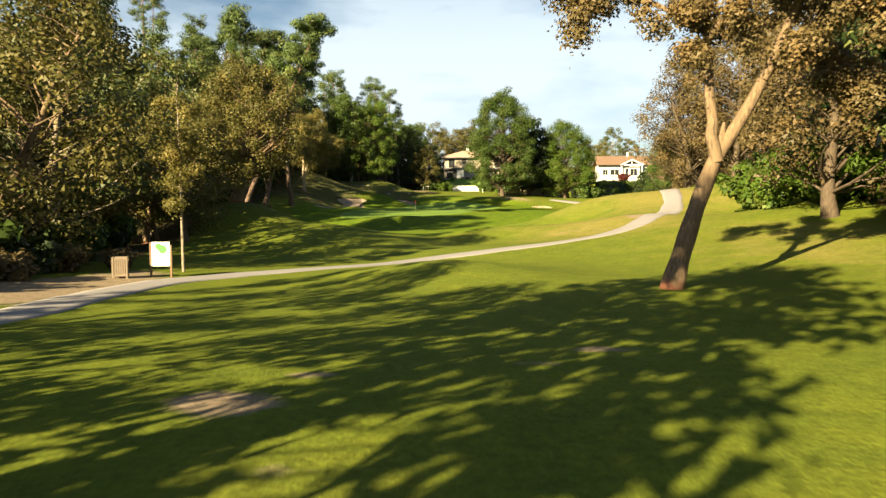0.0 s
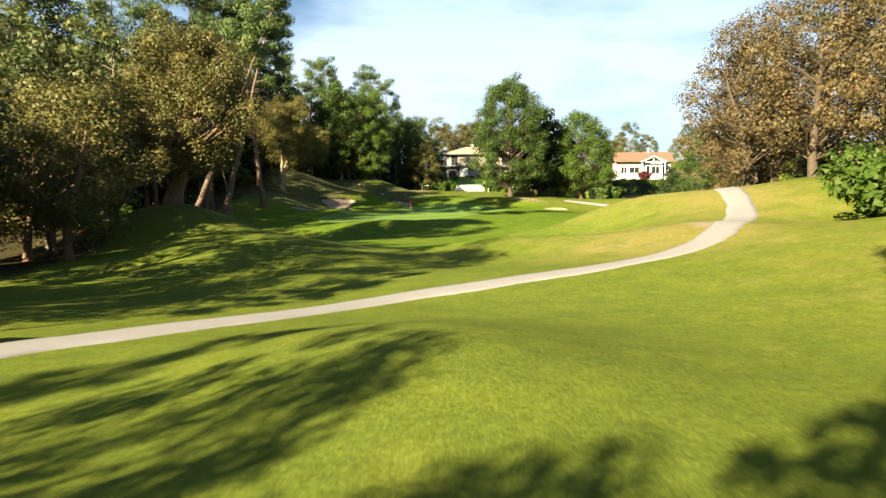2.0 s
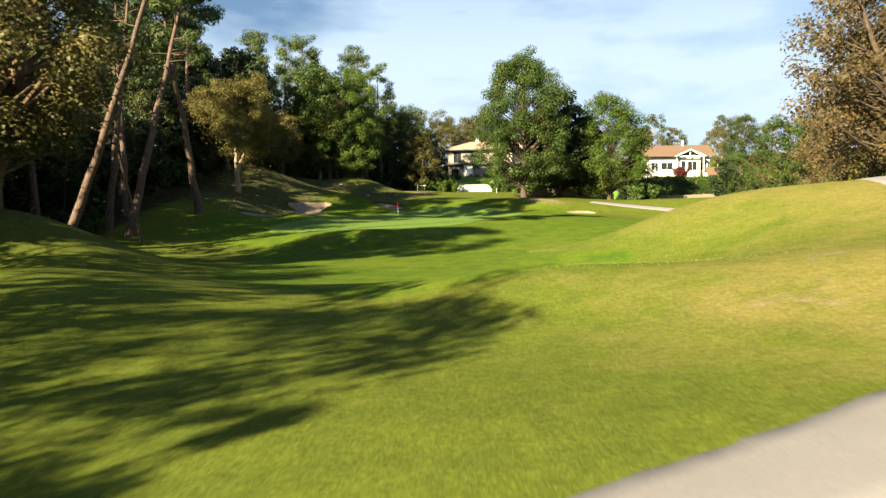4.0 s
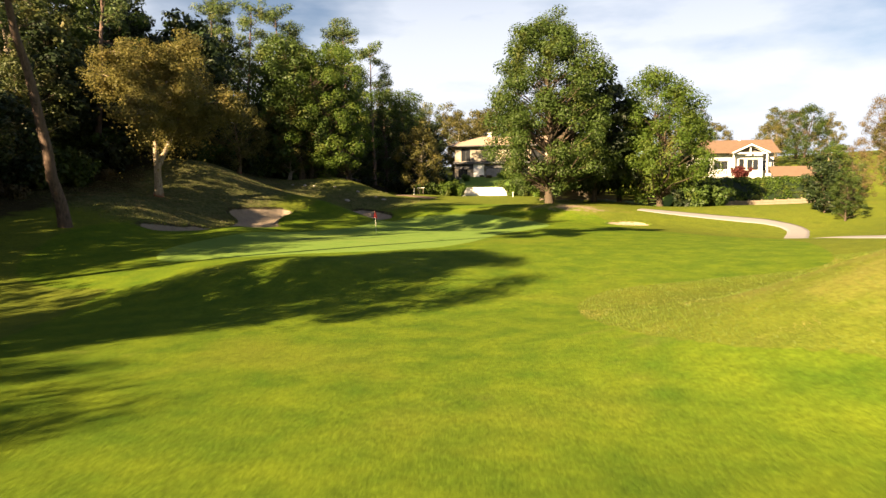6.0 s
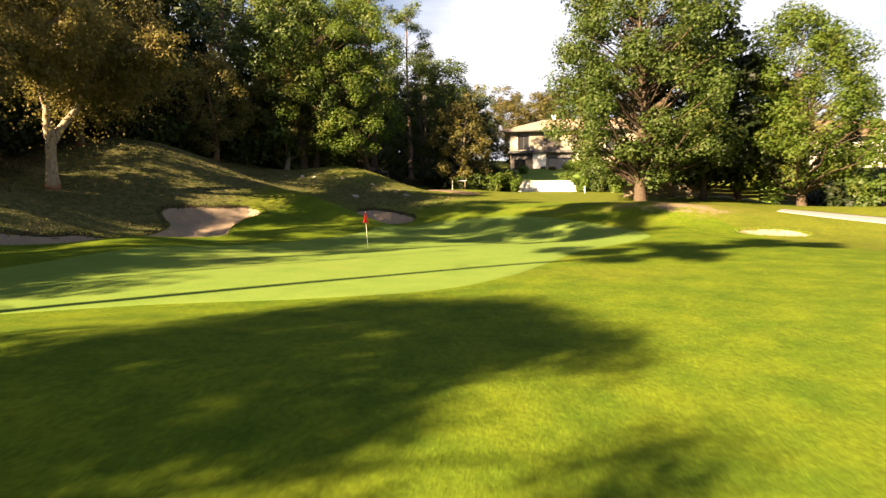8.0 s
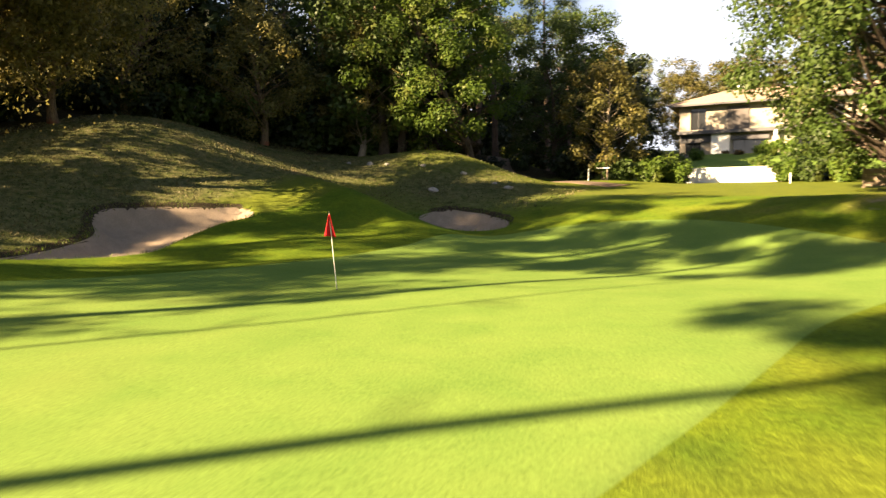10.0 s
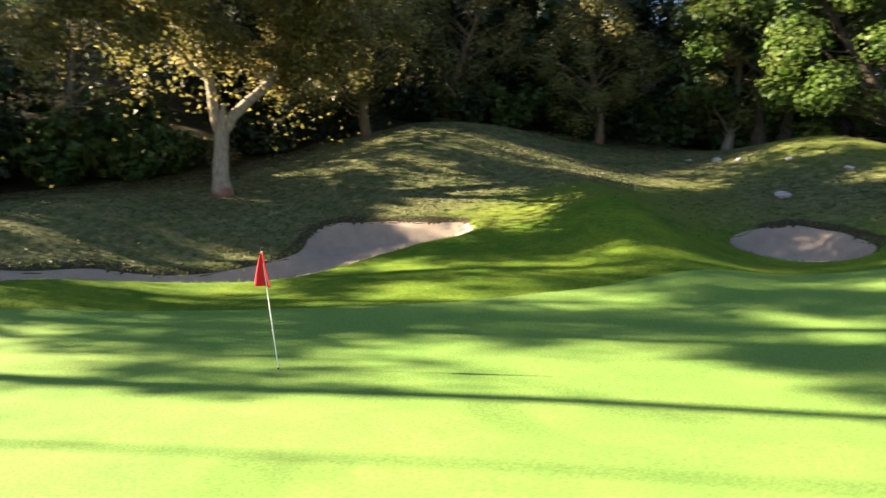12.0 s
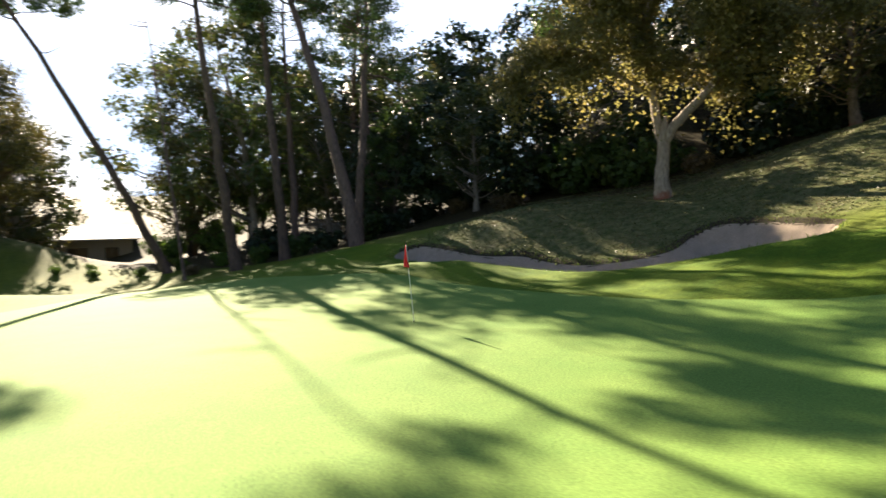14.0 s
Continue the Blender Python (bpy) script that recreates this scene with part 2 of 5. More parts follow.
def relief(x, y):
    """Height of the ground: a valley that climbs to the north between two banks, with mounds in it."""
    floor = sum(np.interp(y + o, FLOOR_Y, FLOOR_Z) for o in (-3, -1.5, 0, 1.5, 3)) / 5
    west_foot = np.interp(y, [-40, 20, 45, 80, 95, 110, 130, 150, 170], [-14, -14, -20, -20, -28, -30, -27, -24, -30])
    west = np.interp(y, [-40, 30, 60, 90, 110, 130, 160, 220], [.10, .10, .12, .12, .30, .37, .20, .10]) * soft_ramp(west_foot - x, 4.0)
    west = 22 * np.tanh(west / 22)
    east_foot = np.interp(y, [-40, 10, 40, 60, 80, 100, 140], [14, 14, 6, 4, 9, 18, 30])
    east = np.interp(y, [-40, 20, 45, 70, 95, 120, 160], [.10, .13, .22, .26, .18, .07, .05]) * soft_ramp(x - east_foot, 5.0)
    east = 12 * np.tanh(east / 12)
    z = floor + west + east
    z = z + 26 * np.tanh(0.5 * soft_ramp(-47 - x, 4.0) / 26) * ease(y, 86, 112) * (1 - ease(y, 190, 240))
    z = z - 2.7 * ease(x, 8, 25) * ease(y, 140, 158) * (1 - ease(y, 185, 205))
    z = z + 1.98 * mound(x, y, -14, 50, 8, 9, 0)
    z = z + 3.48 * mound(x, y, -27, 65, 8, 6, 0)
    z = z - 0.6 * mound(x, y, -29, 81, 8, 7, 0)
    z = z + 0.92 * mound(x, y, 20, 72, 9, 9, 0)
    z = z + 0.95 * mound(x, y, -12, 91, 7, 5, 0)
    z = z + 1.11 * mound(x, y, -26, 130, 5, 8, 30)
    z = z + 0.62 * mound(x, y, -24, 142, 9, 5, 0)
    z = z + 2.24 * mound(x, y, -36, 128, 9, 8, 0)
    z = z + 0.22 * mound(x, y, -31, 118, 4, 4, 0)
    z = z + -0.86 * mound(x, y, -28, 115, 3, 7, 0)
    z = z + -0.71 * mound(x, y, -19, 136, 4, 3, 0)
    z = z + 0.91 * mound(x, y, 2, 137, 8, 4, 0)
    z = z + -1.11 * mound(x, y, 24, 122, 9, 9, 0)
    z = z + -0.34 * mound(x, y, 14, 145, 8, 8, 0)
    z = z + 0.62 * mound(x, y, -17, 155, 6, 6, 0)
    z = z + -0.23 * mound(x, y, -8, 125, 6, 5, 0)
    z = z + 0.04 * mound(x, y, -14, 22, 5, 6, 0)
    z = z + 0.42 * mound(x, y, 8, 17, 8, 6, 0)
    z = z + 0.61 * mound(x, y, 14, 52, 6, 5, 0)
    z = z + 0.91 * mound(x, y, 1, 22, 5, 5, 0)
    z = z + 0.78 * mound(x, y, -25, 111, 3, 5, 0)
    z = z + 1.52 * mound(x, y, -34, 111, 5, 6, 0)
    z = z + 0.42 * mound(x, y, 2, 128, 6, 6, 0)
    z = z + 1.15 * mound(x, y, -38, 133, 6, 6, 0)
    z = z + 2.26 * mound(x, y, -26, 147, 6, 4, 0)
    z = z + 1.16 * mound(x, y, -23, 131.2, 6, 2.2, -20)
    z = z + 2.29 * mound(x, y, 13, 77, 8, 7, 0)
    z = z + 1.38 * mound(x, y, 31, 80, 10, 9, 0)
    z = z + -1.8 * mound(x, y, 26, 55, 8, 8, 0)
    z = z + 1.22 * mound(x, y, 3, 57, 7, 5, 0)
    z = z + 0.69 * mound(x, y, -31, 101, 6, 6, 0)
    z = z + 0.2 * mound(x, y, -19, 127, 4, 5, 0)
    z = z + -0.6 * mound(x, y, 9, 66, 6, 8, 0)
    z = z + 0.62 * mound(x, y, 4, 38.7, 9, 6.5)
    z = z - 3.0 * mound(x, y, -42, 52, 12, 20)
    z = z - 0.25 * mound(x, y, -14, 117, 6.5, 8)
    z = z + 2.6 * mound(x, y, -32, 168, 8, 9)
    return z


def capsule(x, y, ax, ay, bx, by, r):
    """Distance from the outline of a rounded bar between two points; negative inside."""
    dx, dy = bx - ax, by - ay
    s = np.clip(((x - ax) * dx + (y - ay) * dy) / (dx * dx + dy * dy + 1e-9), 0, 1)
    return np.hypot(x - ax - s * dx, y - ay - s * dy) - r


def join(*d):
    """Smooth union of outlines."""
    k = 1.4
    return -np.log(sum(np.exp(-np.minimum(v, 300) * k) for v in d)) / k


def west_bunker(x, y):
    return join(capsule(x, y, -29.4, 106.5, -27.6, 112.5, 1.0), capsule(x, y, -27.4, 113.0, -26.2, 118.5, 1.8), capsule(x, y, -26.2, 118.5, -27.3, 123.0, 1.6),
                capsule(x, y, -29.3, 121.9, -26.2, 125.6, 0.9))


def north_bunker(x, y):
    return join(capsule(x, y, -20.8, 136.0, -18.0, 136.2, 1.1), capsule(x, y, -20.6, 137.0, -19.4, 137.0, 0.7))


def east_bunker(x, y):
    return join(capsule(x, y, 8.4, 130.2, 10.8, 130.6, 0.85), capsule(x, y, 9.4, 130.9, 10.2, 131.2, 0.6))


def smooth_loop(points, n=12):
    """A closed Catmull-Rom curve."""
    p, out = np.array(points, float), []
    for i in range(len(p)):
        a, b, c, d = (p[(i + k) % len(p)] for k in (-1, 0, 1, 2))
        for s in np.arange(n) / n:
            out.append(0.5 * (2 * b + (c - a) * s + (2 * a - 5 * b + 4 * c - d) * s * s + (3 * b - a - 3 * c + d) * s ** 3))
    return np.array(out)


def outline_distance(x, y, loop):
    """Signed distance to a closed outline; negative inside."""
    best, inside = np.full(np.shape(x), 1e9), np.zeros(np.shape(x), bool)
    for (ax, ay), (bx, by) in zip(loop, np.roll(loop, -1, 0)):
        best = np.minimum(best, capsule(x, y, ax, ay, bx, by, 0))
        inside ^= ((ay > y) != (by > y)) & (x < (bx - ax) * (y - ay) / (by - ay + 1e-12) + ax)
    return np.where(inside, -best, best)


GREEN_LOOP = smooth_loop([(-21.5, 95), (-14, 98.5), (-6.5, 102.5), (-3.9, 109), (-2.6, 115), (-0.6, 120), (1.4, 125), (-0.5, 131), (-8, 135.5), (-15, 133.8), (-17.2, 128), (-18, 122), (-20.5, 116), (-23, 108), (-24, 100)])
FAIRWAY_LOOP = smooth_loop([(-13, 62), (-4, 54), (3, 57), (7, 64), (8.0, 70.6), (5.3, 73.7), (3.3, 77.2), (2.2, 84), (4, 88.5), (9, 91), (16, 95), (18, 110), (12, 123), (4, 126), (-8, 112), (-20, 92), (-17, 76)])


def green_edge(x, y):
    return outline_distance(x, y, GREEN_LOOP)


def height(x, y):
    """Relief with the sand hollows dug into it."""
    x, y = np.asarray(x, float), np.asarray(y, float)
    z = relief(x, y)
    for hollow, deep in ((west_bunker, 0.6), (north_bunker, 0.6), (east_bunker, 0.45)):
        d = hollow(x, y)
        z = z - deep * ease(-d, -0.12, 0.8) + 0.09 * np.exp(-((d - 0.4) / 0.4) ** 2)
    return z


def ground_z(x, y):
    return float(height(np.array([x]), np.array([y]))[0])


def mesh_from(name, verts, faces, material, smooth=True):
    """A mesh from arrays; faces all with the same number of corners."""
    verts, faces = np.asarray(verts, np.float32), np.asarray(faces, np.int32)
    me = bpy.data.meshes.new(name)
    me.vertices.add(len(verts))
    me.vertices.foreach_set("co", verts.ravel())
    me.loops.add(faces.size)
    me.loops.foreach_set("vertex_index", faces.ravel())
    me.polygons.add(len(faces))
    me.polygons.foreach_set("loop_start", np.arange(0, faces.size, faces.shape[1], dtype=np.int32))
    me.polygons.foreach_set("loop_total", np.full(len(faces), faces.shape[1], np.int32))
    me.polygons.foreach_set("use_smooth", np.full(len(faces), smooth, bool))
    me.materials.append(material)
    me.update(calc_edges=True)
    return me


def grid_faces(nx, ny):
    i = np.arange(nx * ny).reshape(ny, nx)
    return np.stack([i[:-1, :-1], i[:-1, 1:], i[1:, 1:], i[1:, :-1]], -1).reshape(-1, 4)


def axis_steps(lo, hi, step, far):
    inner = np.arange(lo, hi + 0.01, step)
    grow_out = np.cumsum(step * 1.22 ** np.arange(1, 60))
    grow_out = grow_out[grow_out < far]
    return np.r_[lo - grow_out[::-1], inner, hi + grow_out]


WOOD_Y = [-80, 0, 15, 40, 62, 80, 100, 118, 128, 145, 155, 165, 220]
WOOD_X = [-12, -17.5, -18.5, -24, -32, -36, -39, -40, -43, -36, -28, -24, -26]
EAST_Y = [-60, 0, 20, 45, 60, 79, 95, 115, 150, 200]
EAST_X = [17, 22, 25, 30, 32, 30, 36, 44, 52, 60]

sx0, sy0 = axis_steps(-48, 40, 0.5, 1600), axis_steps(-14, 172, 0.5, 1800)
sx0 = np.unique(np.r_[sx0, np.arange(-33, -13.9, 0.25)])
sy0 = np.unique(np.r_[sy0, np.arange(104, 140.1, 0.25)])
gx, gy = np.meshgrid(sx0, sy0)
fx, fy = gx.ravel(), gy.ravel()
gz = height(fx, fy) - 0.09 * ease(-np.minimum(np.minimum(west_bunker(fx, fy), north_bunker(fx, fy)), east_bunker(fx, fy)), 0.05, 0.3)
far_out = np.maximum(np.maximum(np.abs(fx) - 90, 0), np.maximum(fy - 260, -60 - fy))
gz = gz * np.exp(-(np.maximum(far_out, 0) / 900) ** 2)
ground = new("ground", mesh_from("ground", np.stack([fx, fy, gz], -1), grid_faces(gx.shape[1], gx.shape[0]), GRASS))
tagged(ground, "rolling mown golf course grass with dry patches", "grass", kind="structure")


def paint_zone(name, values):
    a = ground.data.attributes.new(name, "FLOAT", "POINT")
    a.data.foreach_set("value", values.astype(np.float32))


west_gap, east_gap = fx - np.interp(fy, WOOD_Y, WOOD_X), np.interp(fy, EAST_Y, EAST_X) - fx
paint_zone("litter", np.clip(np.maximum(1 - (west_gap + 1) / 5, 1 - (east_gap + 1.5) / 4), 0, 1) * (fy < 175))
paint_zone("mown", np.maximum(ease(-outline_distance(fx, fy, FAIRWAY_LOOP), -0.4, 0.4), 1 - ease(green_edge(fx, fy), 6, 9)))
bank = ease(fy, 104, 110) * (1 - ease(fy, 143, 148)) * ease(-fx, 26.5, 30) * (fx < -20) + mound(fx, fy, -22, 141, 7, 4.5) * 1.1
bank = np.clip(bank, 0, 1) * ease(green_edge(fx, fy), 3.5, 6.5) * ease(np.minimum(west_bunker(fx, fy), north_bunker(fx, fy)), -1, 0.2)
paint_zone("scrub", np.clip(bank + 0.8 * mound(fx, fy, -28, 65, 6, 4), 0, 1))
bare = sum(h * mound(fx, fy, cx, cy, rx, ry) for cx, cy, rx, ry, h in (
    (-0.1, -1.0, 1.15, 0.75, 0.85), (0.6, 0.9, 1.0, 0.4, 0.55), (1.9, -3.6, 1.2, 0.5, 0.4), (6.1, 4.1, 1.0, 0.5, 0.6), (4.8, 2.5, 1.2, 0.5, 0.45), (11, 47, 3.5, 2.2, 0.3), (8.5, 50, 3, 1.6, 0.3), (12.5, 54, 3, 2.5, 0.32), (-14.6, 18.5, 2.2, 6.0, 0.75), (-14, 12, 2.5, 6, 0.75),
    (15.2, 51.5, 1.0, 3.8, 0.85), (23.5, 70, 3, 6, 0.35), (4.0, 136.3, 6, 2.2, 0.5), (-0.5, 101.0, 1.5, 0.8, 0.25), (27, 118, 4, 2, 0.4)))
parched = 0.55 * mound(fx, fy, 12, 50, 8, 9) + 0.55 * mound(fx, fy, 21, 68, 7, 12) + 0.4 * mound(fx, fy, 20, 28, 6, 12) + 0.35 * mound(fx, fy, 12, 78, 7, 6) + 0.4 * mound(fx, fy, 4, 137, 7, 3)
paint_zone("parched", np.clip(parched, 0, 1))
paint_zone("bare", np.clip(bare, 0, 1))
sand_edge = np.minimum(west_bunker(fx, fy), north_bunker(fx, fy))
uphill = ease(-(west_bunker(fx + 0.5, fy) - west_bunker(fx - 0.5, fy)), -0.1, 0.5)
north_side = ease(north_bunker(fx, fy + 0.5) - north_bunker(fx, fy - 0.5), 0.1, 0.6)
paint_zone("lip", np.clip(np.exp(-((sand_edge - 0.05) / 0.35) ** 2) * np.where(fy > 131, north_side, uphill), 0, 1))


def draped_patch(name, edge, x0, x1, y0, y1, step, lift, material):
    """A sheet laid on the ground inside an outline, its rim drawn onto the outline."""
    px, py = np.meshgrid(np.arange(x0, x1, step), np.arange(y0, y1, step))
    shape, px, py = px.shape, px.ravel(), py.ravel()
    faces = grid_faces(shape[1], shape[0])
    d = edge(px, py)
    faces = faces[(d[faces] < step * 0.6).all(1)]
    used = np.unique(faces)
    index = np.zeros(len(px), np.int32)
    index[used] = np.arange(len(used))
    px, py = px[used], py[used]
    for _ in range(3):
        d, e = edge(px, py), 0.02
        nx, ny = (edge(px + e, py) - d) / e, (edge(px, py + e) - d) / e
        far = np.where(d > -step * 0.45, d, 0) / np.maximum(nx * nx + ny * ny, 0.2)
        px, py = px - far * nx, py - far * ny
    me = mesh_from(name, np.stack([px, py, height(px, py) + lift], -1), index[faces], material)
    return new(name, me)


loop = smooth_loop(GREEN_LOOP[::6], 6)
share = np.r_[1.016, 1.0, 0.985, np.linspace(0.96, 0.0004, 46)]
middle = np.array([-11.5, 114.5])
rings = middle + share[:, None, None] * (loop - middle)
flat_xy = np.concatenate([rings, rings[:, :1]], 1).reshape(-1, 2)
lift = np.repeat(np.r_[-0.03, 0.012, 0.022, np.full(46, 0.03)], len(loop) + 1)
green_mesh = mesh_from("putting_green", np.c_[flat_xy, height(flat_xy[:, 0], flat_xy[:, 1]) + lift], grid_faces(len(loop) + 1, len(share))[:, ::-1], GREEN)
tagged(new("putting_green", green_mesh), "smooth close-mown putting green, pale in sunlight", "green", kind="structure")
tagged(draped_patch("bunker", west_bunker, -33, -22, 103, 129, 0.15, 0.0, SAND), "large kidney-shaped bunker of pinkish raked sand", "bunker", kind="structure")
tagged(draped_patch("bunker", north_bunker, -24, -15, 133, 140, 0.15, 0.0, SAND), "small bunker of pale sand under a mound", "bunker", kind="structure")
tagged(draped_patch("bunker", east_bunker, 5, 15, 127, 134, 0.15, 0.0, SAND), "shallow bunker of pale sand beside the green", "bunker", kind="structure")


def spline(points, step):
    """An open Catmull-Rom curve, cut into even steps."""
    p = np.array(points, float)
    p = np.concatenate([[2 * p[0] - p[1]], p, [2 * p[-1] - p[-2]]])
    out = []
    for a, b, c, d in zip(p, p[1:], p[2:], p[3:]):
        for s in np.arange(24) / 24:
            out.append(0.5 * (2 * b + (c - a) * s + (2 * a - 5 * b + 4 * c - d) * s * s + (3 * b - a - 3 * c + d) * s ** 3))
    out = np.array(out + [p[-2]])
    run = np.r_[0, np.cumsum(np.linalg.norm(np.diff(out, axis=0), axis=1))]
    at = np.arange(0, run[-1], step)
    return np.stack([np.interp(at, run, out[:, k]) for k in range(out.shape[1])], -1)


def cart_path(points, width, label, material=None):
    line = spline(points, 0.35)
    along = np.gradient(line, axis=0)
    along /= np.linalg.norm(along, axis=1)[:, None]
    side = np.stack([-along[:, 1], along[:, 0]], -1)
    rng = np.random.default_rng(4)
    wob = [np.convolve(rng.normal(0, 0.15, len(line) + 8), np.ones(9) / 9, "valid")[: len(line)] + rng.normal(0, 0.015, len(line)) for _ in range(2)]
    rows = []
    for k, (s, up) in enumerate(((-1.03, -0.05), (-1, 0.02), (-0.6, 0.045), (0, 0.055), (0.6, 0.045), (1, 0.02), (1.03, -0.05))):
        w = s * width / 2 + (wob[0] if s < 0 else wob[1]) * abs(s)
        p = line + side * w[:, None]
        rows.append(np.stack([p[:, 0], p[:, 1], height(p[:, 0], p[:, 1]) + up], -1))
    verts = np.stack(rows, 1).reshape(-1, 3)
    return tagged(new("path", mesh_from("path", verts, grid_faces(7, len(line)), material or GRAVEL)), label, "path", kind="structure")


cart_path([(-10.6, 1), (-10.4, 7.3), (-11.4, 13), (-11.8, 19), (-10.2, 23.0), (-7.8, 26.2), (-4.9, 30.0), (-1.6, 34.1), (1.7, 36.4), (5.3, 38.9), (8.6, 41.3), (11.6, 43.4), (14.3, 46.7), (17.2, 52.8), (20.4, 62), (22, 71),
           (24.2, 82), (26, 95), (22.5, 108), (23.6, 122), (26, 129.5), (24.6, 132.8), (21.6, 134.4), (18.6, 135.6), (12, 139)], 2.0, "winding pale gravel cart path")

DIRT = plain("dark_woodland_dirt", (0.14, 0.105, 0.075), 0.95, vary=0.3, scale=1.1, bump=0.5, spec=0.1)
cart_path([(-14, 150.5), (-17, 151.8), (-20.5, 154.2), (-24, 157.2), (-27.2, 161), (-29.8, 166), (-31.5, 174), (-33, 186)], 2.4, "dark earth track into the wood", DIRT)


# ---- trees ----
def tube(points, radii, sides):
    """A tapered tube along points."""
    p, r = np.array(points, float), np.array(radii, float)
    t = np.gradient(p, axis=0)
    t /= np.linalg.norm(t, axis=1)[:, None] + 1e-9
    ref = np.array([0.31, 0.95, 0.05])
    u = np.cross(t, ref)
    u /= np.linalg.norm(u, axis=1)[:, None] + 1e-9
    v = np.cross(t, u)
    a = np.arange(sides) * 2 * np.pi / sides
    ring = p[:, None] + r[:, None, None] * (np.cos(a)[None, :, None] * u[:, None] + np.sin(a)[None, :, None] * v[:, None])
    i = np.arange(len(p) * sides).reshape(len(p), sides)
    j = np.roll(i, -1, 1)
    return ring.reshape(-1, 3), np.stack([i[:-1], j[:-1], j[1:], i[1:]], -1).reshape(-1, 4)


class Wood:
    """Collects tubes into one mesh."""

    def __init__(self):
        self.verts, self.faces, self.count = [], [], 0

    def add(self, points, radii, sides=6):
        v, f = tube(points, radii, sides)
        self.verts.append(v)
        self.faces.append(f + self.count)
        self.count += len(v)

    def mesh(self, name, material):
        return mesh_from(name, np.concatenate(self.verts), np.concatenate(self.faces), material)


def leaf_cloud(rng, centres, radii, count, size, slim=0.5, flat=0.75, hang=0.0, corners=4):
    """count leaves of about size, spread in soft clumps; slim: width to length; flat: the clumps' height to width."""
    centres, radii = np.array(centres), np.array(radii)
    weight = radii ** 2 / (radii ** 2).sum()
    k = rng.choice(len(centres), count, p=weight)
    way = rng.normal(size=(count, 3))
    far = np.linalg.norm(way, axis=1)
    c = centres[k] + way / far[:, None] * (radii[k] * 0.98 * rng.random(count) ** 0.42 + rng.exponential(0.06, count) * radii[k])[:, None] * (1, 1, flat)
    c[:, 2] -= hang * rng.exponential(0.5, count) * (rng.random(count) < 0.25)
    n = way / far[:, None] + rng.normal(size=(count, 3)) * 0.36 + (0, 0, 0.4)
    n /= np.linalg.norm(n, axis=1)[:, None]
    t = np.cross(n, rng.normal(size=(count, 3)))
    t /= np.linalg.norm(t, axis=1)[:, None] + 1e-9
    b = np.cross(n, t)
    s = size * rng.uniform(0.6, 1.35, count)[:, None]
    if corners == 3:
        verts = np.stack([c - t * s, c + t * s * 0.6 + b * s * slim * 1.3, c + t * s * 0.6 - b * s * slim * 1.3], 1).reshape(-1, 3)
    else:
        fold = n * s * 0.18
        verts = np.stack([c - t * s, c + b * s * slim + fold, c + t * s, c - b * s * slim + fold], 1).reshape(-1, 3)
    return verts, np.arange(count * corners).reshape(-1, corners)


def bend(rng, start, direction, length, n, wander, up):
    """A crooked line from start."""
    p, d = [np.array(start, float)], np.array(direction, float)
    d /= np.linalg.norm(d)
    for _ in range(n):
        d = d + rng.normal(0, wander, 3) + (0, 0, up)
        d /= np.linalg.norm(d)
        p.append(p[-1] + d * length / n)
    return np.array(p)


def place(ob, x, y, turn=0.0, size=1.0, sink=0.12):
    ob.matrix_basis = Matrix.Translation((x, y, ground_z(x, y) - sink)) @ Matrix.Rotation(radians(turn), 4, "Z") @ Matrix.Scale(size, 4)
    return ob


def thing(name, label, category, group="", kind=""):
    return tagged(new(name), label, category, group, kind)


def part_of(parent, name, me, label=""):
    ob = new(name, me)
    ob.parent = parent
    return tagged(ob, label)


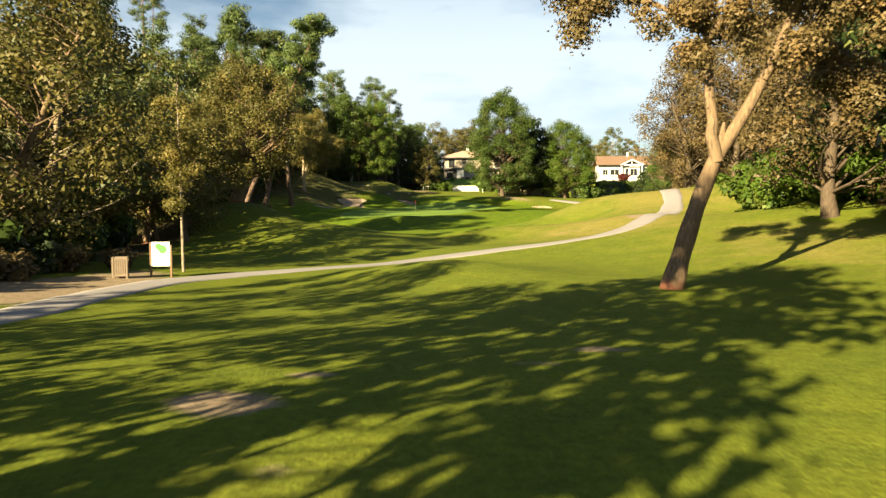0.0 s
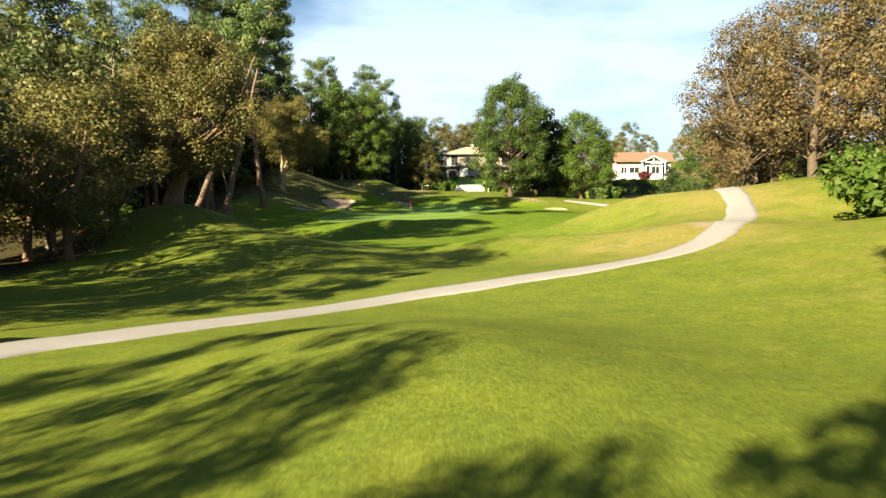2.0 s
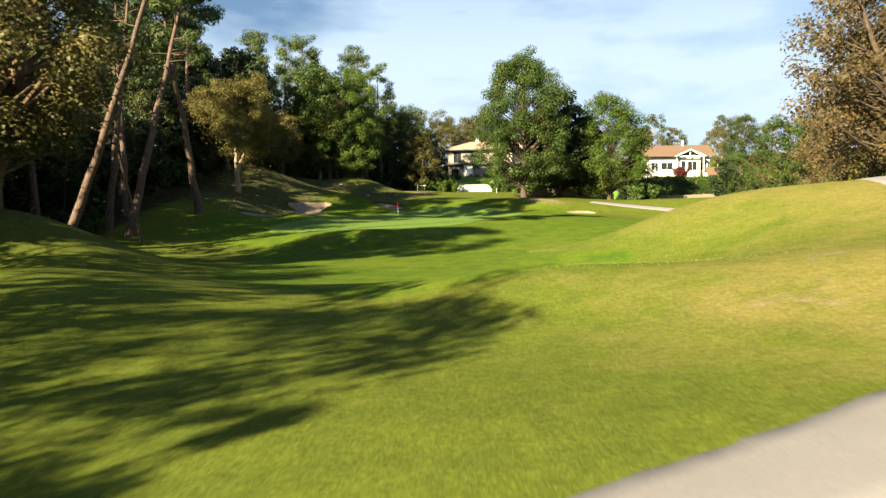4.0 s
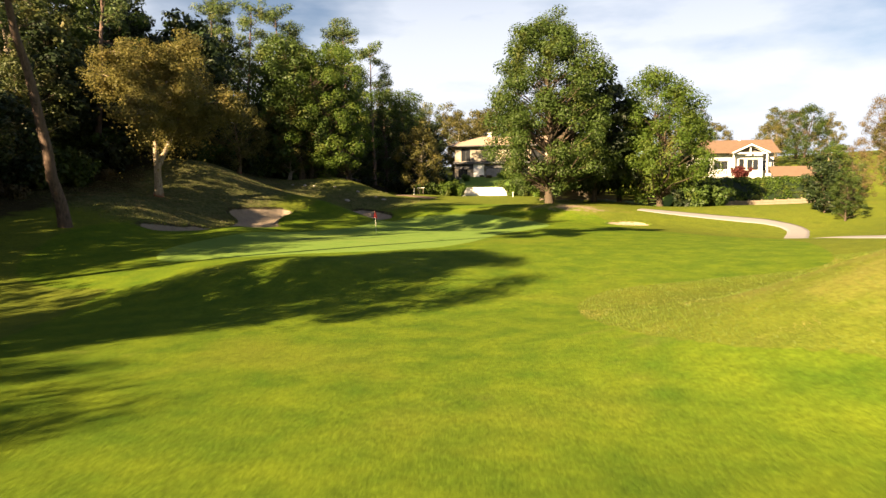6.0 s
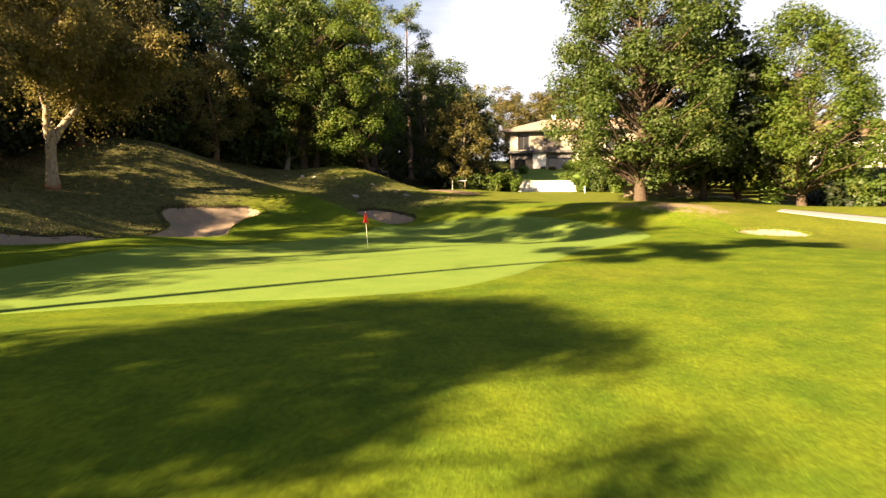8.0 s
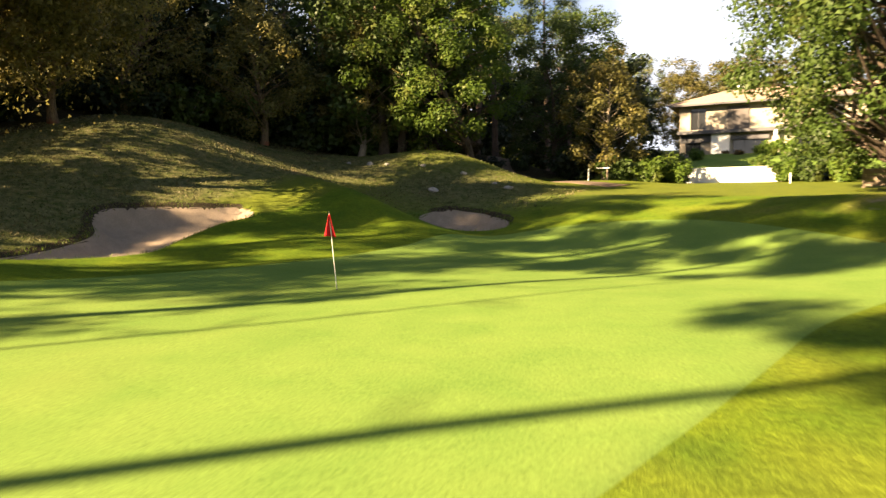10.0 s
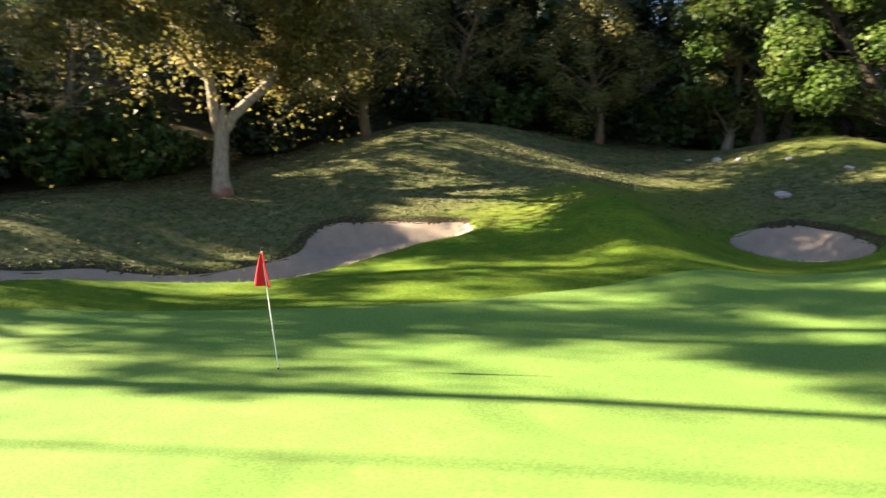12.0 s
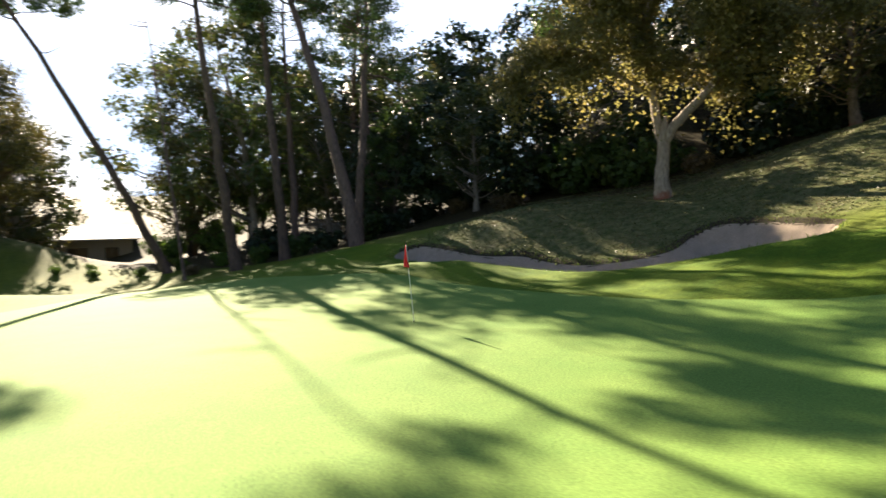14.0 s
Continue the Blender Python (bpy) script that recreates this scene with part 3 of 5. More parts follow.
def tree(name, label, seed, tall, girth, bark, leaf, wide, low=0.25, clumps=48, leaves=6000, leaf_size=0.3, puff=0.30, wander=0.12, lean=(0, 0), hang=0.0, corners=3, stems=1, lobes=0.5, top_heavy=0.0, group=""):
    """A broadleaf tree. wide: the crown's radius; low: where the crown begins, as a share of the height; puff: the clumps' size against the crown's."""
    rng = np.random.default_rng(seed)
    wood, twigs, centres, sizes, trunks = Wood(), Wood(), [], [], []
    for s in range(stems):
        out = (lean[0] + (0.18 * math.cos(s * 2.6 + seed) if stems > 1 else 0), lean[1] + (0.18 * math.sin(s * 2.6 + seed) if stems > 1 else 0), 1)
        stem = bend(rng, (0, 0, 0), out, tall * (0.86 if s == 0 else 0.7), 12, wander * 0.4, 0.02)
        wood.add(stem, girth * (1 if s == 0 else 0.7) * np.r_[1.45, 1.08, np.linspace(0.97, 0.08, 11)], 10)
        trunks.append(stem)
    bottom, mid, half = tall * low, tall * (1 + low) / 2, tall * (1 - low) / 2
    for i in range(clumps):
        h = 1 - 2 * (i + rng.uniform(0.2, 0.8)) / clumps
        a = i * 2.39996 + rng.normal(0, 0.25)
        ring = math.sqrt(max(0.05, 1 - h * h)) * (1 - (0.28 - top_heavy) * h)
        d = Vector((math.cos(a) * ring, math.sin(a) * ring, h))
        bulge = 1 + lobes * noise.noise(d * 1.6 + Vector((seed * 1.7, 0, 0)))
        f = rng.uniform(0.30, 1.0) ** 0.5 * bulge
        at = trunks[i % stems]
        axis_p = np.array([np.interp(mid, at[:, 2], at[:, 0]), np.interp(mid, at[:, 2], at[:, 1])])
        pos = np.array([axis_p[0] * 0.7 + d.x * wide * f, axis_p[1] * 0.7 + d.y * wide * f, mid + h * half * min(1.08, 0.35 + 0.7 * f)])
        centres.append(pos)
        sizes.append(puff * wide * rng.uniform(0.7, 1.25))
        reach = math.hypot(d.x, d.y) * wide * f
        zs = max(tall * low * 0.72, pos[2] - 0.55 * reach - 0.4)
        zs = min(zs, at[-1, 2] * 0.98)
        start = np.array([np.interp(zs, at[:, 2], at[:, 0]), np.interp(zs, at[:, 2], at[:, 1]), zs])
        knee = start + (pos - start) * 0.5 + rng.normal(0, 0.09 * reach + 0.05, 3) + (0, 0, 0.06 * reach)
        q = np.linspace(0, 1, 5)[:, None]
        line = (1 - q) ** 2 * start + 2 * q * (1 - q) * knee + q * q * pos
        line[1:4] += rng.normal(0, 0.05 + 0.02 * reach, (3, 3))
        r = girth * np.clip(0.10 + 0.045 * reach, 0.08, 0.42) * (1.05 - zs / tall * 0.7)
        twigs.add(line, r * np.array([1, 0.8, 0.6, 0.4, 0.15]), 4)
    v, f = leaf_cloud(rng, centres, sizes, leaves, leaf_size, 0.5, 0.78, hang, corners)
    ob = thing(name, label, "tree", group)
    part_of(ob, "trunk", wood.mesh("trunk", bark))
    part_of(ob, "branchwork", twigs.mesh("branchwork", bark))["kind"] = "stuff"
    part_of(ob, "crown", mesh_from("crown", v, f, leaf, smooth=False))["kind"] = "stuff"
    return ob


def pine(label, seed, tall, girth, lean, leaves=6000, first=0.66, crown=3.7, name="pine_tree", leaf_size=0.26, bow=(0, 0), group="tall pines"):
    """A maritime pine: a long bare trunk with stubs and a crown of flat needle clumps at the top."""
    rng = np.random.default_rng(seed)
    wood, twigs, centres, sizes = Wood(), Wood(), [], []
    up = np.linspace(0, tall, 15)
    stem = np.stack([lean[0] * up + bow[0] * (up / 20) ** 2, lean[1] * up + bow[1] * (up / 20) ** 2, up], -1)
    stem[1:, :2] += rng.normal(0, 0.05, (14, 2))
    radii = girth * np.r_[1.35, 1.05, np.linspace(0.98, 0.16, 13)]
    wood.add(stem, radii, 10)
    for i in range(9):
        k = rng.integers(4, 10)
        a = rng.uniform(0, 6.28)
        twigs.add(bend(rng, stem[k] + (stem[k + 1] - stem[k]) * rng.random(), (math.cos(a), math.sin(a), 0.1), rng.uniform(0.5, 2.2), 3, 0.2, 0.0), [0.05, 0.04, 0.03, 0.012], 4)
    for i in range(17):
        u = first + (1 - first) * (i + rng.random()) / 17
        at = min(u, 0.999) * 14
        k = int(at)
        start = stem[k] + (stem[k + 1] - stem[k]) * (at - k)
        a = i * 2.4 + rng.normal(0, 0.3)
        w = (u - first) / (1 - first)
        reach = crown * (1.05 - 0.55 * w) * rng.uniform(0.65, 1.2)
        limb = bend(rng, start, (math.cos(a), math.sin(a), 0.15 + 0.5 * w), reach, 5, 0.2, 0.06)
        twigs.add(limb, max(0.035, radii[k] * 0.35) * np.linspace(1, 0.3, 6), 5)
        for q in (limb[3], limb[4], limb[5]):
            centres.append(q + rng.normal(0, 0.35, 3) + (0, 0, 0.25))
            sizes.append(rng.uniform(0.8, 1.3))
    centres.append(stem[-1])
    sizes.append(1.2)
    v, f = leaf_cloud(rng, centres, sizes, leaves, leaf_size, 0.17, 0.6, 0, 3)
    ob = thing(name, label, "tree", group)
    part_of(ob, "trunk", wood.mesh("trunk", BARK_PINE))
    part_of(ob, "branchwork", twigs.mesh("branchwork", BARK_PINE))["kind"] = "stuff"
    part_of(ob, "crown", mesh_from("crown", v, f, NEEDLE, smooth=False))["kind"] = "stuff"
    return ob


def bush(name, label, seed, wide, tall, leaf, leaves=2500, leaf_size=0.14, category="bush"):
    """A shrub of several stems from the ground."""
    rng = np.random.default_rng(seed)
    wood, centres, sizes = Wood(), [], []
    for i in range(11):
        a, out = i * 2.4, rng.uniform(0.15, 1.0)
        stem = bend(rng, (math.cos(a) * 0.12, math.sin(a) * 0.12, 0), (math.cos(a) * out * wide / tall, math.sin(a) * out * wide / tall, 1), tall * rng.uniform(0.55, 0.95), 4, 0.15, 0.0)
        wood.add(stem, np.linspace(0.035, 0.01, 5) * tall ** 0.5, 4)
        for q in stem[1:]:
            centres.append(q * (1, 1, 1))
            sizes.append(0.30 * wide * rng.uniform(0.6, 1.2))
    v, f = leaf_cloud(rng, centres, sizes, leaves, leaf_size, 0.5, 0.8, 0, 3)
    v[:, 2] = np.maximum(v[:, 2], 0.02)
    ob = thing(name, label, category, "undergrowth bushes")
    part_of(ob, "stem", wood.mesh("stem", BARK_GREY))["kind"] = "stuff"
    part_of(ob, "foliage", mesh_from("foliage", v, f, leaf, smooth=False))["kind"] = "stuff"
    return ob


def again(ob, x, y, turn, size, sink=0.12):
    c = copy_thing(ob, Matrix.Translation((x, y, ground_z(x, y) - sink)) @ Matrix.Rotation(radians(turn), 4, "Z") @ Matrix.Scale(size, 4))
    return c


def shaped_tree(name, label, seed, spine, radii, limbs, bark, leaf, clump, leaves, leaf_size, spread, hang=0.0, bare=0.35):
    """A tree whose trunk and main limbs follow given lines; twigs and leaf clumps fill in round the limbs' outer parts."""
    rng = np.random.default_rng(seed)
    wood, twigs, boughs, centres, sizes = Wood(), Wood(), [], [], []
    line = spline(spine, 0.4)
    s = np.linspace(0, 1, len(line))
    rr = np.interp(s, np.linspace(0, 1, len(radii)), radii) * (1 + 0.05 * np.sin(s * 23))
    wood.add(line, rr, 14)
    for pts, r0 in limbs:
        limb = spline(pts, 0.5)
        limb = limb + np.cumsum(rng.normal(0, 0.035, limb.shape), 0)
        n = len(limb)
        bough = Wood()
        bough.add(limb, r0 * np.linspace(1, 0.22, n), 9)
        boughs.append(bough)
        for i in range(int(n * bare), n):
            for _ in range(2):
                a = rng.normal(size=3) + (0, 0, 0.25)
                twig = bend(rng, limb[i], a, spread * rng.uniform(0.4, 1.1), 4, 0.22, 0.03)
                twigs.add(twig, r0 * 0.22 * np.array([1, 0.75, 0.5, 0.35, 0.15]), 4)
                for q in (twig[2], twig[4]):
                    centres.append(q)
                    sizes.append(clump * rng.uniform(0.55, 1.15))
    v, f = leaf_cloud(rng, centres, sizes, leaves, leaf_size, 0.5, 0.7, hang, 3)
    ob = thing(name, label, "tree")
    part_of(ob, "trunk", wood.mesh("trunk", bark))
    for bough in boughs:
        part_of(ob, "limb", bough.mesh("limb", bark))
    part_of(ob, "twigwork", twigs.mesh("twigwork", bark))["kind"] = "stuff"
    part_of(ob, "crown", mesh_from("crown", v, f, leaf, smooth=False))["kind"] = "stuff"
    return ob


# trees that stand by themselves
lone_oak = shaped_tree("cork_oak", "leaning cork oak with stripped reddish base and forked trunk", 3,
    [(0, 0, 0), (0.35, 0.1, 1.3), (0.9, 0.1, 3.2), (1.6, 0.15, 5.2), (1.8, 0.15, 6.3)], [0.43, 0.34, 0.30, 0.275, 0.05],
    [([(1.45, 0.15, 4.7), (1.15, 0.25, 7.2), (0.85, 0.4, 10.2), (0.3, 0.2, 13)], 0.235), ([(1.4, 0.15, 4.6), (2.5, 0.05, 6.5), (3.4, -0.3, 8.3), (5.2, -0.8, 9.6), (8, -1.5, 10.5)], 0.265),
     ([(3.0, -0.2, 7.6), (3.6, -0.6, 9.6), (4.2, -1.6, 11.8), (4.6, -2.2, 14)], 0.17), ([(0.9, 0.4, 9.4), (-0.6, 0.8, 10.6), (-2.6, 1.2, 11.0), (-4.2, 1, 10.6)], 0.12),
     ([(3.4, -0.3, 8.3), (4.8, 1.2, 8.6), (6.4, 2.2, 8.2), (8.2, 2.8, 7.4)], 0.13), ([(0.9, 0.3, 8.6), (1.6, -1.6, 10.2), (2.4, -3.4, 11.6)], 0.12), ([(4.4, -0.6, 9.2), (6, 0.2, 11.4), (7.6, 0.8, 13)], 0.13)],
    BARK_LONE, LEAF_BROWN, 0.75, 60000, 0.085, 1.5, 0.3, 0.5)
place(lone_oak, 9.95, 14.95, 0, 1.0)

bank_oak = shaped_tree("cork_oak", "cork oak with golden crown and forked pale trunk on a bank", 8,
    [(0, 0, 0), (0.05, -0.10, 1.2), (-0.05, -0.02, 2.4), (0, 0.0, 3.6), (0, 0.15, 4.7)], [0.50, 0.37, 0.33, 0.31, 0.06],
    [([(0, 0.0, 3.0), (0.1, -0.4, 4.8), (0.2, -0.8, 7.2), (0, -1.2, 10), (0.3, -1.0, 13.5)], 0.25), ([(0, 0.0, 2.9), (0.1, 0.95, 4.3), (0, 2.2, 5.7), (0.2, 3.2, 7.6), (0.2, 4.4, 9.6), (0, 5.6, 11.5)], 0.275),
     ([(0.1, 2.4, 6.0), (0.6, 4.2, 7.4), (1.2, 6.0, 8.2), (1.4, 8.0, 7.6)], 0.13), ([(0.1, -0.6, 5.4), (1.2, -2.2, 6.8), (2.0, -4.0, 8.0), (2.2, -6.2, 7.6), (2.4, -7.6, 6.2)], 0.14), ([(0.2, -0.8, 7.2), (2.2, -1.4, 8.8), (4.6, -1.8, 9.6), (6, -2, 8.6)], 0.13),
     ([(0.2, 3.2, 7.6), (2.2, 3.2, 9), (4.6, 3.4, 9.4), (6, 3.6, 8)], 0.13), ([(0, -1.0, 8.4), (-2, -2, 10.4), (-4, -2.6, 11.4)], 0.12), ([(0.2, 3.6, 8.6), (-1.4, 4.2, 11), (-2.8, 4, 13)], 0.12), ([(0, -1.1, 9.6), (1.6, 0.6, 12), (2, 1.6, 14.6)], 0.13), ([(0.1, -1.1, 9), (-0.4, -3.4, 11), (-0.6, -5.2, 12.6)], 0.12)],
    BARK_CORK, LEAF_GOLD, 0.95, 72000, 0.118, 2.3, 1.6, 0.33)
place(bank_oak, -35.8, 118.2, 0, 1.0)

big_oak = tree("oak_tree", "tall broad green oak beside the green", 21, 23, 0.42, BARK_BROWN, LEAF_GREEN, 7.3, 0.09, 210, 84000, 0.14, 0.20, lobes=0.5)
place(big_oak, 1.6, 141, 40, 1.0)
second_oak = tree("oak_tree", "younger bright green oak near a fence", 33, 16.5, 0.32, BARK_BROWN, LEAF_LIGHT, 6.9, 0.10, 120, 40000, 0.145, 0.20, stems=2, lobes=0.6)
place(second_oak, 15.6, 147.3, 10, 1.0)
great_oak = tree("cork_oak", "very large cork oak with olive gold crown at the wood's edge", 45, 15.8, 0.66, BARK_LONE, LEAF_CORK, 6.2, 0.16, 120, 56000, 0.12, 0.21, 0.2, lean=(0.2, -0.12), hang=0.8, stems=2)
place(great_oak, -27.3, 65.2, 0, 1.0)

# slim bare pole of a young tree by the tee sign
rng = np.random.default_rng(5)
slim = Wood()
slim_line = bend(rng, (0, 0, 0), (0, 0, 1), 9.2, 10, 0.012, 0)
slim.add(slim_line, np.linspace(0.085, 0.035, 11), 8)
slim_twigs, slim_ends = Wood(), []
for k in (4, 4, 5, 5, 5, 6, 6, 6, 6, 7, 7, 7, 7, 8, 8, 8, 9, 9, 10):
    t = rng.uniform(0, 6.28)
    twig = bend(rng, slim_line[k], (math.cos(t), math.sin(t), 0.35), rng.uniform(0.9, 2.3) * (1.25 - 0.07 * k), 4, 0.2, 0.0)
    slim_twigs.add(twig, [0.024, 0.02, 0.015, 0.01, 0.005], 4)
    slim_ends += [twig[2], twig[3], twig[4]]
slim_tree = thing("young_tree", "slim straight young tree with a brown crown beside a sign", "tree")
part_of(slim_tree, "trunk", slim.mesh("trunk", BARK_GREY))
part_of(slim_tree, "branchwork", slim_twigs.mesh("branchwork", BARK_GREY))["kind"] = "stuff"
v, f = leaf_cloud(rng, slim_ends + [slim_line[10]], [0.5] * (len(slim_ends) + 1), 8500, 0.075, 0.5, 0.8, 0.3, 3)
part_of(slim_tree, "crown", mesh_from("crown", v, f, LEAF_GOLD, smooth=False))["kind"] = "stuff"
place(slim_tree, -13.2, 24.0)

# pines west of the green
PINES = ((-33.5, 80.4, 25.0, 0.34, (0.475, -0.09), (0.6, -1.6), 0.71, 3.9, 13000), (-33.17, 88.6, 26.5, 0.36, (0.225, 0.06), (0.0, 0.3), 0.66, 4.6, 13000),
         (-30.5, 86.3, 27.5, 0.11, (-0.08, -0.28), (0, 0), 0.88, 2.5, 5500), (-32.36, 100.35, 25, 0.38, (-0.04, -0.261), (0.95, -1.45), 0.62, 3.6, 7000), (-36.3, 90.3, 26, 0.34, (0.12, 0.02), (0, 0), 0.64, 4.8, 13000))
for k, (x, y, tall, girth, lean, bow, first, crown, leaves) in enumerate(PINES):
    place(pine("tall leaning maritime pine with a bare reddish trunk", 60 + k, tall, girth, lean, leaves, first, crown, bow=bow), x, y, 0)

# kinds for the woods
kinds = {
    "cork": [tree("cork_oak", "cork oak with olive gold leaves in the wood", 100 + k, 14 + 1.5 * k, 0.34, BARK_LONE, LEAF_CORK, 5.2, 0.16, 54, 13500, 0.15, 0.27, 0.2, hang=0.8, group="trees of the woods") for k in range(3)],
    "olive": [tree("oak_tree", "evergreen oak with olive green leaves in the wood", 110 + k, 15 + 2 * k, 0.30, BARK_GREY, LEAF_OLIVE, 5.2, 0.14, 50, 6800, 0.2, 0.24, 0.17, group="trees of the woods") for k in range(2)],
    "green": [tree("oak_tree", "leafy green deciduous tree in the wood", 120 + k, 18 + 3 * k, 0.30, BARK_BROWN, LEAF_GREEN, 5.4, 0.10, 56, 9800, 0.185, 0.24, 0.15, group="trees of the woods") for k in range(2)],
    "fresh": [tree("oak_tree", "fresh bright green deciduous tree at the wood's edge", 125 + k, 19 + 2 * k, 0.30, BARK_BROWN, LEAF_LIGHT, 5.4, 0.12, 60, 17000, 0.15, 0.23, 0.15, group="trees of the woods") for k in range(2)],
    "dark": [tree("oak_tree", "evergreen tree in the wood, leaves darkened for shade", 130 + k, 15 + 2 * k, 0.26, BARK_BROWN, LEAF_SHADE, 5.2, 0.06, 40, 4500, 0.36, 0.34, 0.17, group="trees of the woods") for k in range(2)],
    "brown": [tree("oak_tree", "grey brown spreading oak at the wood's edge", 140 + k, 16 + 2.5 * k, 0.36, BARK_BROWN, LEAF_BROWN, 6.0, 0.12, 64, 11500, 0.145, 0.22, 0.2, group="trees of the woods") for k in range(2)],
    "gold": [tree("oak_tree", "golden leaved tree behind the house", 150 + k, 14, 0.3, BARK_GREY, LEAF_CORK, 5.0, 0.12, 44, 9000, 0.175, 0.24, 0.2, group="trees of the woods") for k in range(2)],
    "pine": [pine("tall pine above the wood", 160 + k, 23, 0.30, (0.04 - 0.08 * k, 0.03), 6000, 0.5, 3.8) for k in range(2)],
}
SPOTS = {"cork": (-24, 46, 0), "olive": (-50, 120, 20), "green": (-31, 149, 0), "dark": (-52, 140, 0), "brown": (26, 79, 0), "fresh": (-26, 152, 0), "gold": (-14, 212, 0), "pine": (-42, 152, 0)}
first_use = {}


def plant(kind, x, y, turn=None, size=None):
    """One more tree of a kind; the first of each mesh is the original itself."""
    k = rng.integers(len(kinds[kind]))
    turn = rng.uniform(0, 360) if turn is None else turn
    size = rng.uniform(0.85, 1.2) if size is None else size
    ob = kinds[kind][k]
    if (kind, k) not in first_use:
        first_use[kind, k] = True
        return place(ob, x, y, turn)
    return again(ob, x, y, turn, size)


for kind in kinds:
    x, y, t = SPOTS[kind]
    for k in range(len(kinds[kind])):
        first_use[kind, k] = True
        place(kinds[kind][k], x + (4.0 if kind == "brown" else -5.5) * k, y + 3.5 * k, t + 70 * k, 0.8 if kind == "cork" else 1.0)

# edge of the western wood
for kind, x, y, s in (("cork", -22.0, 21.6, 1.22), ("olive", -24, 29, 1.1), ("cork", -27, 38, 0.95), ("cork", -31.5, 55, 0.95), ("olive", -33.5, 57.5, 1.1), ("dark", -38, 46, 1.2), ("pine", -41, 87, 1.05), ("pine", -45, 92, 1.1), ("pine", -48, 87, 1.1), ("olive", -47, 66, 1.3), ("cork", -43, 71.5, 1.3), ("olive", -50, 90, 1.0), ("olive", -54, 97, 0.75), ("cork", -53, 104, 0.8), ("dark", -58, 92, 1.15), ("olive", -47.5, 85, 0.8), ("green", -57, 106, 1.0), ("olive", -43.2, 79.8, 1.32),
                      ("cork", -24.5, 16, 0.9), ("olive", -34, 8, 0.8), ("cork", -41, 126.8, 0.9), ("cork", -43.5, 133, 1.0), ("cork", -38, 141, 0.9), ("green", -32, 148, 1.15), ("green", -24.5, 167, 0.8), ("fresh", -33, 157, 1.0),
                      ("olive", -34, 154, 1.1), ("gold", -18, 161.5, 0.78), ("gold", -33.5, 147, 0.8), ("dark", -19, 168, 0.7), ("green", -22, 170, 0.85), ("pine", -41, 165, 1.15), ("pine", -35, 172, 1.1), ("pine", -31, 168, 1.05),
                      ("olive", -43, 103, 0.66), ("dark", -46, 98, 0.7), ("olive", -45, 111, 0.75), ("dark", -46, 91, 0.6), ("olive", -49, 86, 0.55), ("pine", -38, 96, 1.05),
                      ("dark", -43, 107, 0.6), ("green", -44, 95, 0.5)):
    plant(kind, x, y, size=s)


def free_of(spots, x, y, gap):
    return all((x - a) ** 2 + (y - b) ** 2 > gap * gap for a, b in spots)


def in_gap(x, y):
    """The open strip to the south-west of the green through which the low sun comes."""
    a = math.degrees(math.atan2(-(x - 1.3), y - 127.4))
    return 137 < a < 160 and y > -15


rng = np.random.default_rng(77)
taken = [(o.location.x, o.location.y) for o in scene.objects if o.get("category") == "tree"]
mixes = ("dark", "olive", "dark", "green", "dark", "dark", "pine", "dark")
count = 0
for _ in range(4000):
    x, y = rng.uniform(-95, -17), rng.uniform(-55, 205)
    edge = np.interp(y, WOOD_Y, WOOD_X)
    if (abs(x + 27) < 5 and 150 < y < 175) or x > edge - 2.5 or x < edge - 34 or in_gap(x, y) or not free_of(taken, x, y, 5.6 if x > edge - 20 else 8.0):
        continue
    if (-2 < x + 12 < 6 and y < 0) or (-27 < 0.829 * x - 0.559 * y < -12 and y < 14):
        continue
    taken.append((x, y))
    kind = mixes[rng.integers(len(mixes))]
    if y < 30:
        plant(("cork", "olive")[rng.integers(2)], x, y, size=rng.uniform(0.55, 0.7) if y < 12 else rng.uniform(0.7, 0.85))
    elif y < 68:
        plant(("cork", "olive", "dark")[rng.integers(3)], x, y, size=rng.uniform(0.7, 0.85))
    elif 84 < y < 112:
        plant(("dark", "olive")[rng.integers(2)], x, y, size=rng.uniform(0.6, 0.75) if x > -49 or y < 88 else rng.uniform(0.85, 1.0))
    else:
        plant(kind, x, y)
    count += 1
    if count > 54:
        break

# an added row of near-black trees that blocks light and darkens the wood's depth
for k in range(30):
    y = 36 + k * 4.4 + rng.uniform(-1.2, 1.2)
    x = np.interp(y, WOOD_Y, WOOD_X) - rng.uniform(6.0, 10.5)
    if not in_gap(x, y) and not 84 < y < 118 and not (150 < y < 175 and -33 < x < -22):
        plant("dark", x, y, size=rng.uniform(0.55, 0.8))

